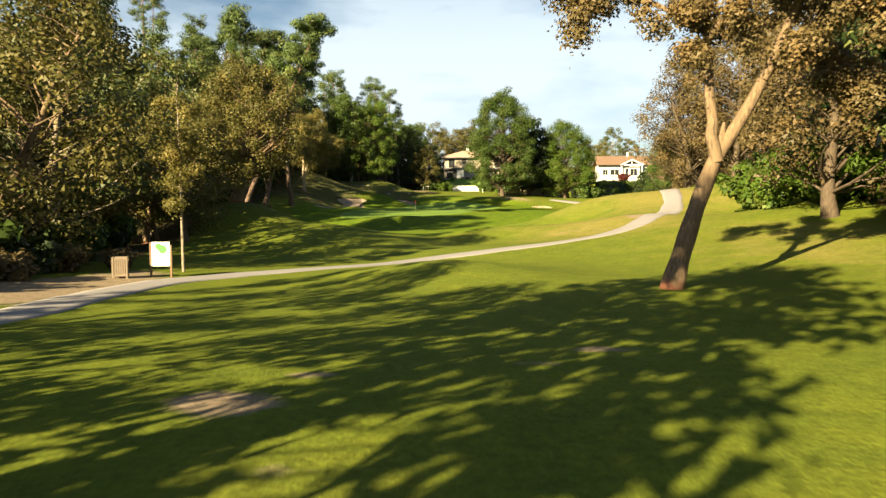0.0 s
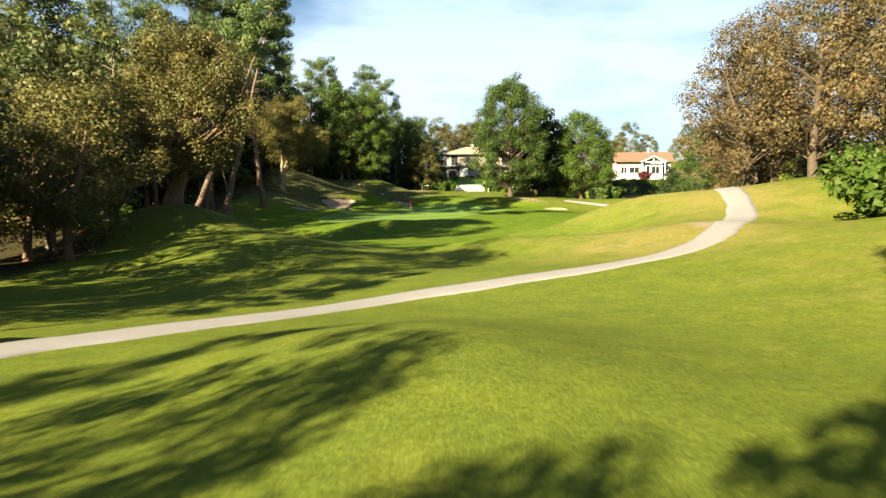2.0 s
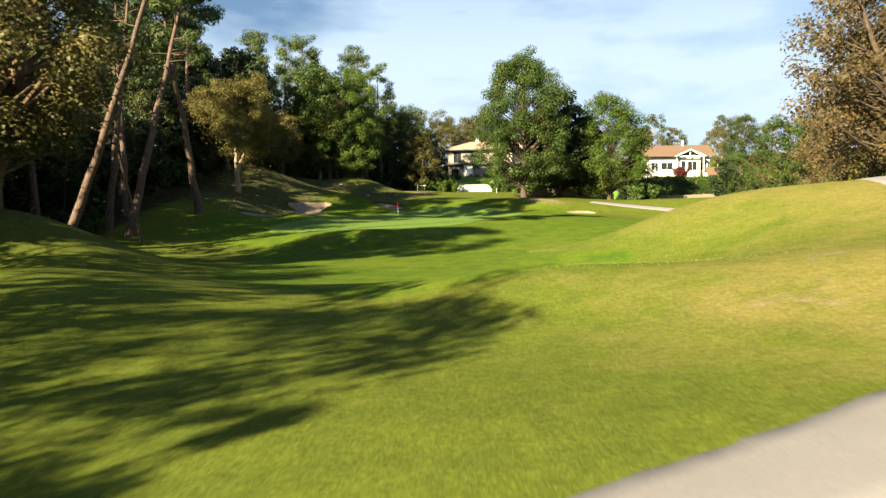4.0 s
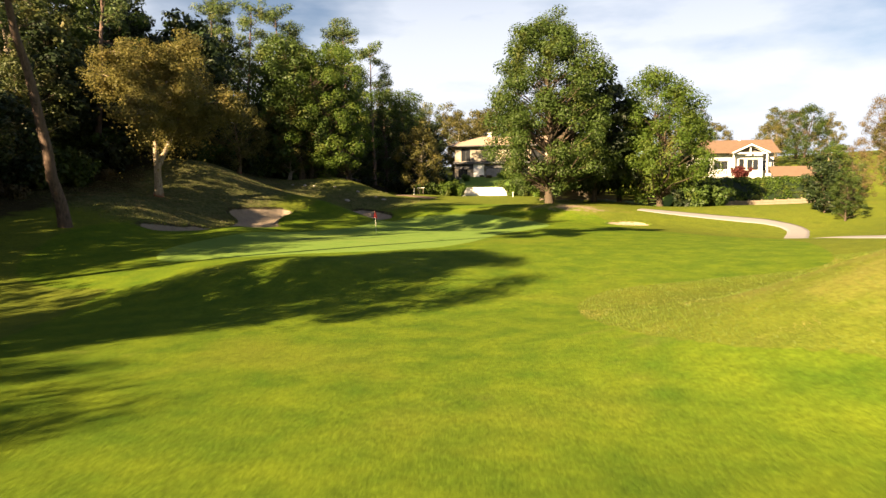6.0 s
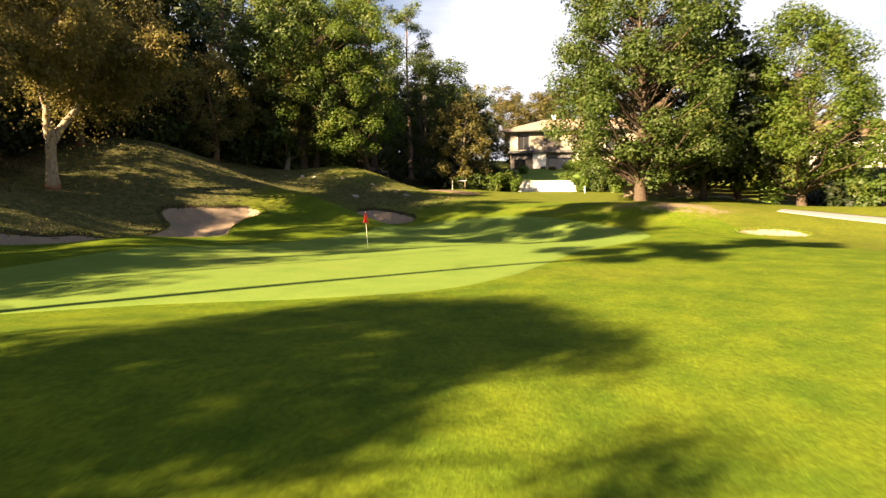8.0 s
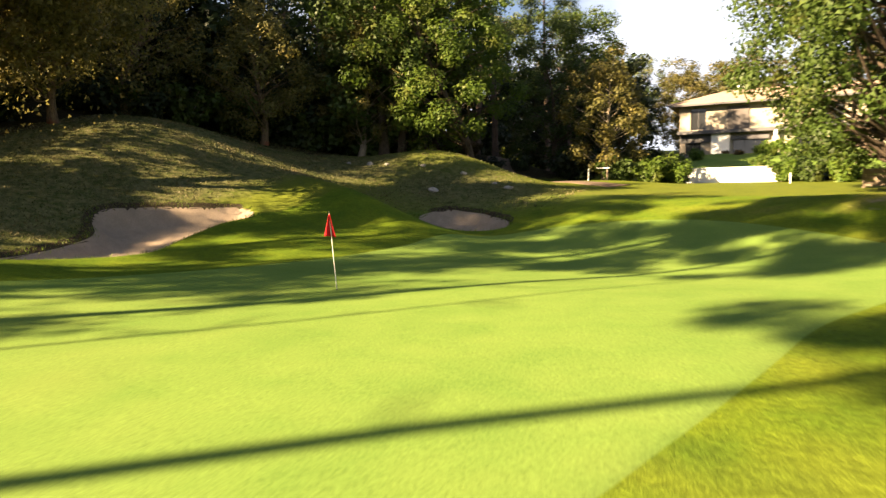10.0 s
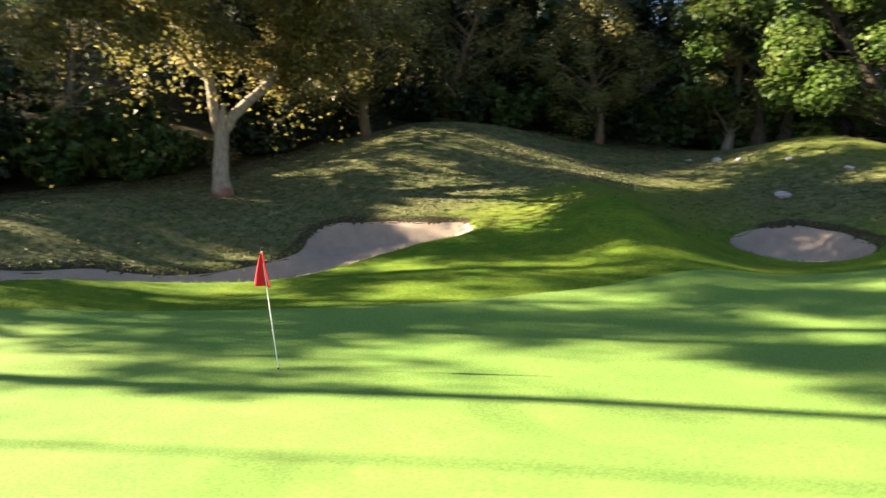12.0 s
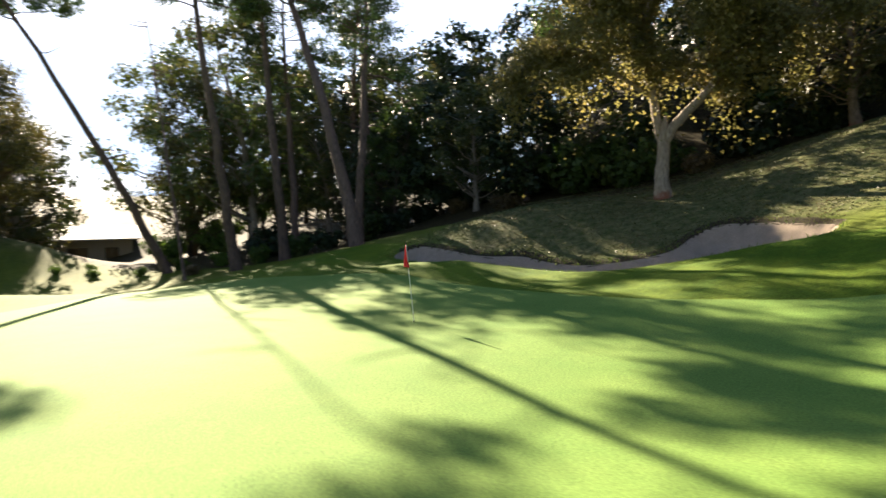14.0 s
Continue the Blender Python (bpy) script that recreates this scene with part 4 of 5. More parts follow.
# the eastern wood
for kind, x, y, s in (("brown", 30, 73, 1.1), ("brown", 34, 68, 1.1), ("brown", 28.5, 84, 1.0), ("brown", 36, 84, 1.1), ("brown", 31, 93, 0.9), ("brown", 24.5, 36, 1.15), ("olive", 29, 30, 1.2), ("dark", 31, 40, 1.1), ("brown", 33, 56, 1.1), ("dark", 27, 22, 1.2), ("olive", 25, 8, 1.2),
                      ("green", 34, 47, 1.1), ("dark", 37, 65, 1.0), ("brown", 40, 98, 0.9), ("green", 31, 112, 0.62), ("olive", 35, 120, 0.7), ("brown", 33.5, 104, 0.75), ("brown", 40, 150, 0.45), ("green", 44, 160, 0.4), ("green", 46, 112, 0.7), ("olive", 52, 130, 0.6), ("pine", 35, 78, 1.0), ("dark", 20, 152, 0.5), ("dark", 7.5, 148.5, 1.12), ("dark", 11, 151.5, 1.0),
                      ("green", 5, 152, 0.75), ("green", 52, 204, 0.82), ("dark", 31, 136, 0.42), ("green", 33, 139.5, 0.42), ("green", 31.5, 132, 0.3), ("brown", 58, 176, 0.7), ("brown", 50, 150, 0.45)):
    plant(kind, x, y, size=s)
count = 0
for _ in range(2000):
    x, y = rng.uniform(22, 90), rng.uniform(-35, 125)
    if x < np.interp(y, EAST_Y, EAST_X) + 4 or not free_of(taken, x, y, 8.0):
        continue
    taken.append((x, y))
    plant(("brown", "olive", "dark", "brown", "green")[rng.integers(5)], x, y)
    count += 1
    if count > 14:
        break

# woods behind the houses
for k in range(28):
    x, y = -62 + k * 5.9 + rng.uniform(-2, 2), 216 + rng.uniform(-8, 26)
    plant(("gold", "gold", "brown", "olive", "gold")[rng.integers(5)], x, y, size=rng.uniform(1.0, 1.3) if x < 12 else rng.uniform(0.7, 0.9))

# trees behind the start, whose shade falls over the tee slope
again(kinds["dark"][1], -7.5, -13.1, 200, 1.07)
again(kinds["olive"][1], -10.8, -8.3, 100, 0.72)
again(kinds["pine"][0], -22.4, -5.4, 0, 0.58)
for kind, x, y, s in (("olive", -14.0, -3.8, 0.75),):
    plant(kind, x, y, size=s)

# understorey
shrubs = [bush("bush", "dense undergrowth bush at the wood's edge, leaves darkened for shade", 170, 1.7, 2.0, LEAF_SHADE, 1300, 0.22), bush("bush", "leafy green bush at the wood's edge", 171, 1.8, 2.4, LEAF_GREEN, 1900, 0.18),
          bush("bush", "brownish undergrowth bush at the wood's edge", 172, 1.5, 1.4, LEAF_BROWN, 2000, 0.13), bush("bush", "fresh bright green shrub", 173, 2.0, 3.0, LEAF_LIGHT, 2400, 0.17)]
for k, (x, y) in enumerate(((-44, 120), (-20.5, 26), (-19, 17), (-13.8, 161.5))):
    place(shrubs[k], x, y)
for k in range(90):
    y = rng.uniform(5, 165)
    x = np.interp(y, WOOD_Y, WOOD_X) - rng.uniform(0.3, 9)
    if not in_gap(x, y):
        again(shrubs[(0, 0, 1, 0, 2)[rng.integers(5)]], x, y, rng.uniform(0, 360), rng.uniform(0.7, 1.4))
for k in range(30):
    y = rng.uniform(104, 152)
    x = np.interp(y, WOOD_Y, WOOD_X) - rng.uniform(1, 8)
    again(shrubs[(0, 0, 1)[rng.integers(3)]], x, y, rng.uniform(0, 360), rng.uniform(1.0, 1.6))
for k in range(34):
    y = rng.uniform(10, 118)
    x = np.interp(y, EAST_Y, EAST_X) + rng.uniform(-0.5, 6)
    again(shrubs[(0, 1, 3, 2)[rng.integers(4)]], x, y, rng.uniform(0, 360), rng.uniform(0.7, 1.4))
for x, y, k, s in ((-18.3, 15, 0, 1.0), (-18.2, 19.5, 0, 0.9), (-19.6, 23.5, 1, 1.0), (-17.4, 11.5, 1, 0.9), (-20.5, 10.5, 0, 1.2), (-20.8, 17.5, 1, 1.3), (-21.5, 26, 0, 1.3), (-38, 74.5, 3, 1.0), (-43, 76, 3, 1.2), (26.5, 42, 3, 1.8), (28.0, 46, 3, 2.0), (29.5, 51, 3, 1.8), (29.5, 38, 3, 1.9), (24.5, 47, 3, 1.5), (25.5, 51, 3, 1.7), (23.8, 43.5, 3, 1.2), (-17.2, 16.5, 2, 0.9), (-17.8, 20.8, 2, 1.0), (-18.6, 13.2, 2, 0.9), (-16.9, 24.2, 2, 0.8), (19.5, 142.6, 1, 1.2), (21.6, 143.2, 1, 1.1), (17.6, 143.8, 0, 1.2), (-16.5, 160.5, 1, 1.0), (-12.2, 163, 3, 0.9), (-20.5, 163, 0, 1.5), (-33, 159, 0, 1.5), (-22.5, 165.5, 0, 1.3), (-4.2, 164.5, 3, 0.8), (-2, 163, 1, 0.9), (0, 161, 3, 0.8), (2.5, 159, 1, 0.8),
                   (24.6, 163.4, 1, 1.3), (25.8, 166.5, 1, 1.5), (23.2, 161, 1, 1.0), (24.4, 169, 1, 1.6), (22.4, 165, 0, 1.4), (-30, 76, 3, 0.3), (-32, 79.2, 3, 0.32), (-34.6, 80.3, 3, 0.4), (-36, 83.5, 3, 0.5), (-31, 74, 3, 0.3), (-28.5, 73.5, 3, 0.3), (-33, 84, 2, 0.6), (-36, 88, 3, 0.6), (-38, 90, 1, 0.8), (-40, 95, 1, 1.0), (-40, 72, 3, 0.8), (-46, 70, 1, 1.0)):
    again(shrubs[k], x, y, rng.uniform(0, 360), s)

# light young trees between the pines and the far bungalow
for x, y, s in ((-41.5, 73, 0.62), (-44, 80, 0.6), (-48, 74, 0.66)):
    plant("fresh", x, y, size=s)

# low plants on the bank round the sand
cr = np.random.default_rng(31)


def strew(name, label, category, n, box4, weight, leaf, size, up):
    """Low leaves or blades over a stretch of ground; weight(x, y) thins them out."""
    x, y = cr.uniform(box4[0], box4[1], n * 6), cr.uniform(box4[2], box4[3], n * 6)
    keep = np.flatnonzero(cr.random(n * 6) < weight(x, y))[:n]
    x, y = x[keep], y[keep]
    n = len(x)
    z = height(x, y)
    a, s = cr.uniform(0, 6.283, n), size * cr.uniform(0.5, 1.4, n)
    lean = cr.normal(0, 0.5, (n, 2))
    base = np.stack([np.cos(a), np.sin(a), np.zeros(n)], -1) * (s * (0.5 if up < 1 else 0.13))[:, None]
    foot = np.stack([x, y, z - 0.01], -1)
    top = foot + np.stack([lean[:, 0] * s, lean[:, 1] * s, s * up * cr.uniform(0.5, 1.2, n)], -1)
    v = np.stack([foot - base, foot + base, top], 1).reshape(-1, 3)
    ob = new(name, mesh_from(name, v, np.arange(n * 3).reshape(-1, 3), leaf, smooth=False))
    return tagged(ob, label, category, kind="stuff")


def bunkers(x, y):
    return np.minimum(np.minimum(west_bunker(x, y), north_bunker(x, y)), east_bunker(x, y))


def bank_weight(x, y):
    w = ease(-x, 27, 30) * ease(y, 104, 108) * (1 - ease(y, 140, 146)) + mound(x, y, -22, 141, 8, 5)
    patch = 0.5 + 0.5 * np.sin(x * 0.9 + 1.3 * np.sin(y * 0.5)) * np.sin(y * 0.8 + x * 0.3)
    return np.clip(w, 0, 1) * (bunkers(x, y) > 0.05) * ease(green_edge(x, y), 4, 6) * (0.25 + 0.75 * patch)


strew("ground_cover", "low weedy ground cover plants on the bank", "ground cover", 60000, (-42, -15, 103, 148), bank_weight, LEAF_WEED, 0.085, 0.7)
strew("grass_fringe", "overhanging grass fringe round the sand", "grass", 16000, (-33, -15, 103, 140), lambda x, y: np.exp(-((bunkers(x, y) - 0.12) / 0.16) ** 2), BLADE, 0.10, 1.1)
strew("grass_fringe", "grass fringe of the shallow bunker", "grass", 1500, (6, 14, 128, 133), lambda x, y: np.exp(-((bunkers(x, y) - 0.1) / 0.12) ** 2), BLADE, 0.13, 1.1)
strew("rough_grass", "longer rough grass along the mown fairway", "grass", 46000, (-2, 20, 56, 97), lambda x, y: ease(outline_distance(x, y, FAIRWAY_LOOP), 0.0, 0.12) * (0.10 + 0.9 * np.exp(-np.maximum(outline_distance(x, y, FAIRWAY_LOOP), 0) / 1.6)) * (x > 0), ROUGH_BLADE, 0.07, 1.0)


# pale stones on the mound
STONE_GREY = plain("grey_stone", (0.30, 0.28, 0.25), 0.9, vary=0.25, scale=4, bump=0.5)
for k, (x, y, r) in enumerate(((-23.3, 139.9, 0.28), (-29.8, 142.6, 0.22), (-28.6, 142.9, 0.16), (-22.9, 143.4, 0.2), (-19.2, 142.2, 0.24), (-20.4, 142.8, 0.15), (-31.2, 142.0, 0.14), (-26, 143.4, 0.17))):
    bm = bmesh.new()
    bmesh.ops.create_icosphere(bm, subdivisions=2, radius=r)
    for vert in bm.verts:
        q = noise.noise(vert.co * 3.1 / r * 0.4 + Vector((k * 7.0, 0, 0)))
        vert.co = Vector((vert.co.x * (1.25 + 0.4 * q), vert.co.y * (1 + 0.5 * q), vert.co.z * (0.7 + 0.4 * q)))
    me = bpy.data.meshes.new("stone")
    bm.to_mesh(me)
    bm.free()
    me.materials.append(STONE_GREY)
    ob = new("stone", me)
    ob.location = (x, y, ground_z(x, y) + 0.1 * r)
    tagged(ob, "weathered grey stone half sunk in the mound", "stone", "stones on the mound")

red_shrub = bush("bush", "dark red leaved garden shrub", 180, 1.5, 2.0, LEAF_RED, 2600, 0.14)


# ---- buildings and small things ----
PLASTER = plain("beige_render", (0.30, 0.265, 0.21), 0.9, vary=0.08, scale=0.7, bump=0.2)
WHITE = plain("white_paint", (0.78, 0.77, 0.73), 0.7, vary=0.06, scale=0.8)
TRIM_DARK = plain("dark_grey_paint", (0.075, 0.075, 0.08), 0.55, vary=0.15)
SHUTTER = plain("brown_grey_shutter", (0.10, 0.09, 0.085), 0.6, vary=0.2, scale=5)
TILE = plain("pale_clay_tile", (0.34, 0.25, 0.18), 0.85, vary=0.3, scale=1.6, bump=0.4)
# white render, its colour lowered for the trees' shade on the chalet
CHALET_WALL = plain("shaded_white_render", (0.46, 0.46, 0.45), 0.85, vary=0.08, scale=0.8)
TILE_RED = plain("red_clay_tile", (0.150, 0.098, 0.066), 0.85, vary=0.3, scale=1.6, bump=0.4)
ROOF_GREY = plain("pale_grey_roofing", (0.68, 0.65, 0.62), 0.7, vary=0.12, scale=1.0)
TIMBER = plain("weathered_timber", (0.20, 0.16, 0.115), 0.85, vary=0.25, scale=4, bump=0.3)
POST_WOOD = plain("brown_post_timber", (0.16, 0.10, 0.06), 0.85, vary=0.25, scale=6)
STONE = plain("pale_stone", (0.42, 0.37, 0.30), 0.9, vary=0.25, scale=2, bump=0.5)
FLAG_RED = plain("red_cloth", (0.55, 0.012, 0.016), 0.75, vary=0.12, scale=4)
POLE_WHITE = plain("white_pole", (0.75, 0.74, 0.66), 0.45, vary=0.05)
BLACK = plain("black_plastic", (0.02, 0.02, 0.02), 0.5, vary=0.2)
MAP_GREEN = plain("printed_green", (0.06, 0.20, 0.05), 0.5, vary=0.2, scale=9)
PRINT = plain("printed_grey", (0.25, 0.2, 0.2), 0.5, vary=0.2, scale=9)
GLASS, gn, gl, gb = shader("window_glass", 0.08, 0.0, 0.6)
gb.inputs["Base Color"].default_value = (0.018, 0.02, 0.022, 1)


def box(bm, x0, x1, y0, y1, z0, z1, bevel=0.0):
    r = bmesh.ops.create_cube(bm, size=1, matrix=Matrix.LocRotScale(((x0 + x1) / 2, (y0 + y1) / 2, (z0 + z1) / 2), None, (x1 - x0, y1 - y0, z1 - z0)))
    if bevel:
        edges = list({e for v in r["verts"] for e in v.link_edges})
        bmesh.ops.bevel(bm, geom=edges, offset=bevel, segments=2, affect="EDGES", profile=0.5)


def part(name, bm, material, parent, label=""):
    me = bpy.data.meshes.new(name)
    bm.to_mesh(me)
    bm.free()
    me.materials.append(material)
    ob = new(name, me)
    ob.parent = parent
    return tagged(ob, label)


def slab(name, parent, material, *sizes, label="", bevel=0.0):
    bm = bmesh.new()
    box(bm, *sizes, bevel)
    return part(name, bm, material, parent, label)


def solid(name, parent, material, verts, faces, label=""):
    me = bpy.data.meshes.new(name)
    me.from_pydata(verts, [], faces)
    me.update()
    me.materials.append(material)
    ob = new(name, me)
    ob.parent = parent
    return tagged(ob, label)


def wall_with_holes(name, parent, material, x0, x1, y0, y1, z0, z1, holes):
    """One piece of wall with real openings: (x0, x1, z0, z1) each."""
    xs = sorted({x0, x1, *(v for h in holes for v in h[:2])})
    zs = sorted({z0, z1, *(v for h in holes for v in h[2:])})
    bm = bmesh.new()
    at = {(x, z): bm.verts.new((x, y0, z)) for x in xs for z in zs}
    for xa, xb in zip(xs, xs[1:]):
        for za, zb in zip(zs, zs[1:]):
            if not any(h[0] < (xa + xb) / 2 < h[1] and h[2] < (za + zb) / 2 < h[3] for h in holes):
                bm.faces.new([at[xa, za], at[xb, za], at[xb, zb], at[xa, zb]])
    bmesh.ops.delete(bm, geom=[v for v in bm.verts if not v.link_faces], context="VERTS")
    made = bmesh.ops.extrude_face_region(bm, geom=list(bm.faces))
    bmesh.ops.translate(bm, vec=(0, y1 - y0, 0), verts=[g for g in made["geom"] if isinstance(g, bmesh.types.BMVert)])
    bmesh.ops.recalc_face_normals(bm, faces=list(bm.faces))
    return part(name, bm, material, parent)


def window_unit(parent, x0, x1, y, z0, z1, panes=2, frame_mat=None):
    """A frame with panes, set into an opening."""
    fm = frame_mat or TRIM_DARK
    bm = bmesh.new()
    for a, b, c, d in ((x0, x0 + .06, z0, z1), (x1 - .06, x1, z0, z1), (x0 + .06, x1 - .06, z0, z0 + .06), (x0 + .06, x1 - .06, z1 - .06, z1)):
        box(bm, a, b, y, y + .08, c, d)
    win = part("window", bm, fm, parent)
    w = (x1 - x0 - .12) / panes
    for k in range(panes):
        slab("pane", win, GLASS, x0 + .06 + k * w + .02, x0 + .06 + (k + 1) * w - .02, y + .03, y + .05, z0 + .06, z1 - .06)
    for k in range(1, panes):
        slab("mullion", win, fm, x0 + .06 + k * w - .025, x0 + .06 + k * w + .025, y + .012, y + .075, z0 + .06, z1 - .06)
    return win


def hip_roof(name, parent, material, x0, x1, y0, y1, z, rise, over, thick=0.16, label=""):
    a0, a1, b0, b1 = x0 - over, x1 + over, y0 - over, y1 + over
    h = (b1 - b0) / 2
    r0, r1, m = a0 + h, a1 - h, (b0 + b1) / 2
    v = [(a0, b0, z), (a1, b0, z), (a1, b1, z), (a0, b1, z), (a0, b0, z + thick), (a1, b0, z + thick), (a1, b1, z + thick), (a0, b1, z + thick), (r0, m, z + rise), (r1, m, z + rise)]
    return solid(name, parent, material, v, [(3, 2, 1, 0), (0, 1, 5, 4), (1, 2, 6, 5), (2, 3, 7, 6), (3, 0, 4, 7), (4, 5, 9, 8), (5, 6, 9), (6, 7, 8, 9), (7, 4, 8)], label)


# two-storey house above a white garden wall
house = thing("house", "two-storey beige villa with low tiled roof and dark shutters", "house")
house.location = (-16.0, 189.0, 12.0)
H2 = (1.25, 3.0, 3.05, 5.6), (14.6, 17.2, 3.05, 5.6), (20, 22, 3.6, 5.6)
wall_with_holes("upper_wall", house, PLASTER, 0, 25, 0, 0.3, 2.95, 5.9, H2)
wall_with_holes("lower_wall", house, PLASTER, 0, 25, 0.6, 0.9, -4, 2.6, ((0.6, 2.4, 0.0, 2.3), (5.9, 9.6, 0.0, 2.2), (12.4, 14, .3, 2.2), (17.6, 19.4, .8, 2.2)))
slab("side_wall", house, PLASTER, 0, 0.3, 0.9, 9, -4, 5.9)
slab("side_wall", house, PLASTER, 24.7, 25, 0.9, 9, -4, 5.9)
slab("rear_wall", house, PLASTER, 0, 25, 9, 9.3, -4, 5.9)
slab("floor_slab", house, PLASTER, 0.3, 24.7, 0.9, 9, 2.55, 2.9)
slab("band", house, TRIM_DARK, -0.2, 12.2, -0.5, 0.6, 2.55, 2.93, label="dark grey band between the storeys")
slab("band", house, TRIM_DARK, 12.25, 25.2, -0.9, 0.6, 2.62, 3.0)
slab("pier", house, WHITE, 3.6, 5.6, 0.1, 0.58, -2.5, 2.53, label="white painted pier")
slab("pier", house, WHITE, 10.3, 10.6, -0.6, -0.2, -2.5, 2.6)
slab("dark_panel", house, TRIM_DARK, 0.05, 3.5, 0.45, 0.58, 1.6, 2.52)
for a, b, c, d in H2:
    window_unit(house, a, b, 0.16, c, d)
for a, b, c, d in ((0.6, 2.4, 0.0, 2.3), (5.9, 9.6, 0.0, 2.2), (12.4, 14, .3, 2.2), (17.6, 19.4, .8, 2.2)):
    window_unit(house, a, b, 0.74, c, d, 3 if b - a > 3 else 2)
bm = bmesh.new()
box(bm, 5.3, 7.7, -0.1, -0.02, 3.0, 5.62)
shut = part("shutter", bm, SHUTTER, house, "closed brown-grey slatted shutter")
for k in range(22):
    slab("slat", shut, SHUTTER, 5.36, 7.64, -0.13, -0.1, 3.05 + k * 0.116, 3.05 + k * 0.116 + 0.085)
slab("awning_box", house, TRIM_DARK, 5.7, 9.8, 0.2, 0.58, 1.75, 2.2)
hip_roof("roof", house, TILE, 0, 25, 0, 9.3, 5.9, 2.3, 1.2, label="low hipped roof of pale clay tiles")
slab("fascia", house, TRIM_DARK, -1.24, 26.24, -1.25, -1.2, 5.78, 6.0)
slab("chimney", house, WHITE, 6, 6.7, 5, 5.7, 7.4, 9.0)

# garden wall, terrace bank
gw = thing("garden_wall", "low white rendered garden wall", "wall")
gw.location = (-13.2, 166.2, 7.6)
slab("wall_body", gw, WHITE, 0, 9.2, 0, 0.3, -1.2, 1.55, bevel=0.02)
slab("coping", gw, WHITE, -0.05, 9.25, -0.04, 0.34, 1.553, 1.63)
tx, ty = np.meshgrid(np.linspace(-18, 14, 40), np.linspace(166.55, 192, 30))
tz = np.interp(ty, [166, 172, 186, 192], [9.05, 9.6, 11.9, 12.0]) + 0.06 * np.sin(tx * 1.3 + ty)
edge_fall = ease(np.abs(tx + 3), 11, 15)
tz = tz * (1 - edge_fall) + (height(tx.ravel(), ty.ravel()).reshape(tx.shape) - 0.3) * edge_fall
terrace = new("terrace", mesh_from("terrace", np.stack([tx, ty, tz], -1).reshape(-1, 3), grid_faces(40, 30), GREEN))
tagged(terrace, "sloping garden lawn between wall and villa", "lawn", kind="structure")


def on_terrace(ob, x, y, z, turn, s):
    return copy_thing(ob, Matrix.Translation((x, y, z)) @ Matrix.Rotation(radians(turn), 4, "Z") @ Matrix.Scale(s, 4))


for x, y, z, k, s in ((-14.2, 176, 10, 1, 0.6), (-12.8, 180, 10.7, 3, 0.55), (-16, 172, 9.4, 1, 0.9), (-9, 184, 11.4, 2, 0.5), (-7, 185, 11.5, 3, 0.4), (-5.6, 182, 11.2, 3, 0.7), (-4, 178, 10.5, 3, 0.8), (-2, 176, 10.2, 1, 0.8), (0, 174, 9.8, 3, 0.9), (2, 176, 10, 1, 0.9), (-6, 170, 9.3, 3, 0.5), (-3.5, 168.5, 9.2, 1, 0.6), (-10.5, 186, 11.7, 2, 0.4), (5, 172, 9, 1, 1.1)):
    on_terrace(shrubs[k], x, y, z, rng.uniform(0, 360), s)

# chalet with a gabled porch
chalet = thing("house", "white chalet with red tiled roof and timber gable", "house")
chalet.location = (27.0, 180.0, 10.6)


def gable_roof(name, parent, material, x0, x1, y0, y1, z, rise, along="x", over=0.6, label=""):
    a0, a1, b0, b1 = x0 - over, x1 + over, y0 - over, y1 + over
    if along == "x":
        m = (b0 + b1) / 2
        v = [(a0, b0, z), (a1, b0, z), (a1, b1, z), (a0, b1, z), (a0, m, z + rise), (a1, m, z + rise)]
        f = [(0, 1, 5, 4), (2, 3, 4, 5)]
    else:
        m = (a0 + a1) / 2
        v = [(a0, b0, z), (a0, b1, z), (a1, b1, z), (a1, b0, z), (m, b0, z + rise), (m, b1, z + rise)]
        f = [(1, 0, 4, 5), (3, 2, 5, 4)]
    v2 = v + [(x, y, w + 0.16) for x, y, w in v]
    f2 = [tuple(reversed(q)) for q in f] + [tuple(i + 6 for i in q) for q in f]
    rim = ((0, 1), (2, 3), (0, 4), (3, 4), (1, 5), (2, 5))
    f2 += [(p, q, q + 6, p + 6) for p, q in rim]
    return solid(name, parent, material, v2, f2, label)


wall_with_holes("front_wall", chalet, CHALET_WALL, 0, 13, 2, 2.25, -2, 4.6, ((1.2, 2.6, 1.6, 3.4), (3.2, 5.6, 1.0, 3.4), (11.2, 12.4, 1.6, 3.4)))
slab("side_wall", chalet, CHALET_WALL, 0, .25, 2.25, 9, -2, 4.6)
slab("side_wall", chalet, CHALET_WALL, 12.75, 13, 2.25, 9, -2, 4.6)
for a, b, c, d in ((1.2, 2.6, 1.6, 3.4), (3.2, 5.6, 1.0, 3.4), (11.2, 12.4, 1.6, 3.4)):
    window_unit(chalet, a, b, 2.1, c, d, 2, WHITE)
gable_roof("roof", chalet, TILE_RED, 0, 13, 1.4, 9.6, 4.6, 2.5, "x", 0.7, "gabled roof of red clay tiles")
gable_roof("porch_roof", chalet, TILE_RED, 6.0, 11.0, -0.6, 5, 4.4, 1.4, "y", 0.5)
solid("gable", chalet, SHUTTER, [(6.0, 0.4, 4.5), (11.0, 0.4, 4.5), (8.5, 0.4, 5.8), (6.0, 0.55, 4.5), (11.0, 0.55, 4.5), (8.5, 0.55, 5.8)], [(0, 1, 2), (5, 4, 3), (0, 3, 4, 1), (1, 4, 5, 2), (2, 5, 3, 0)])
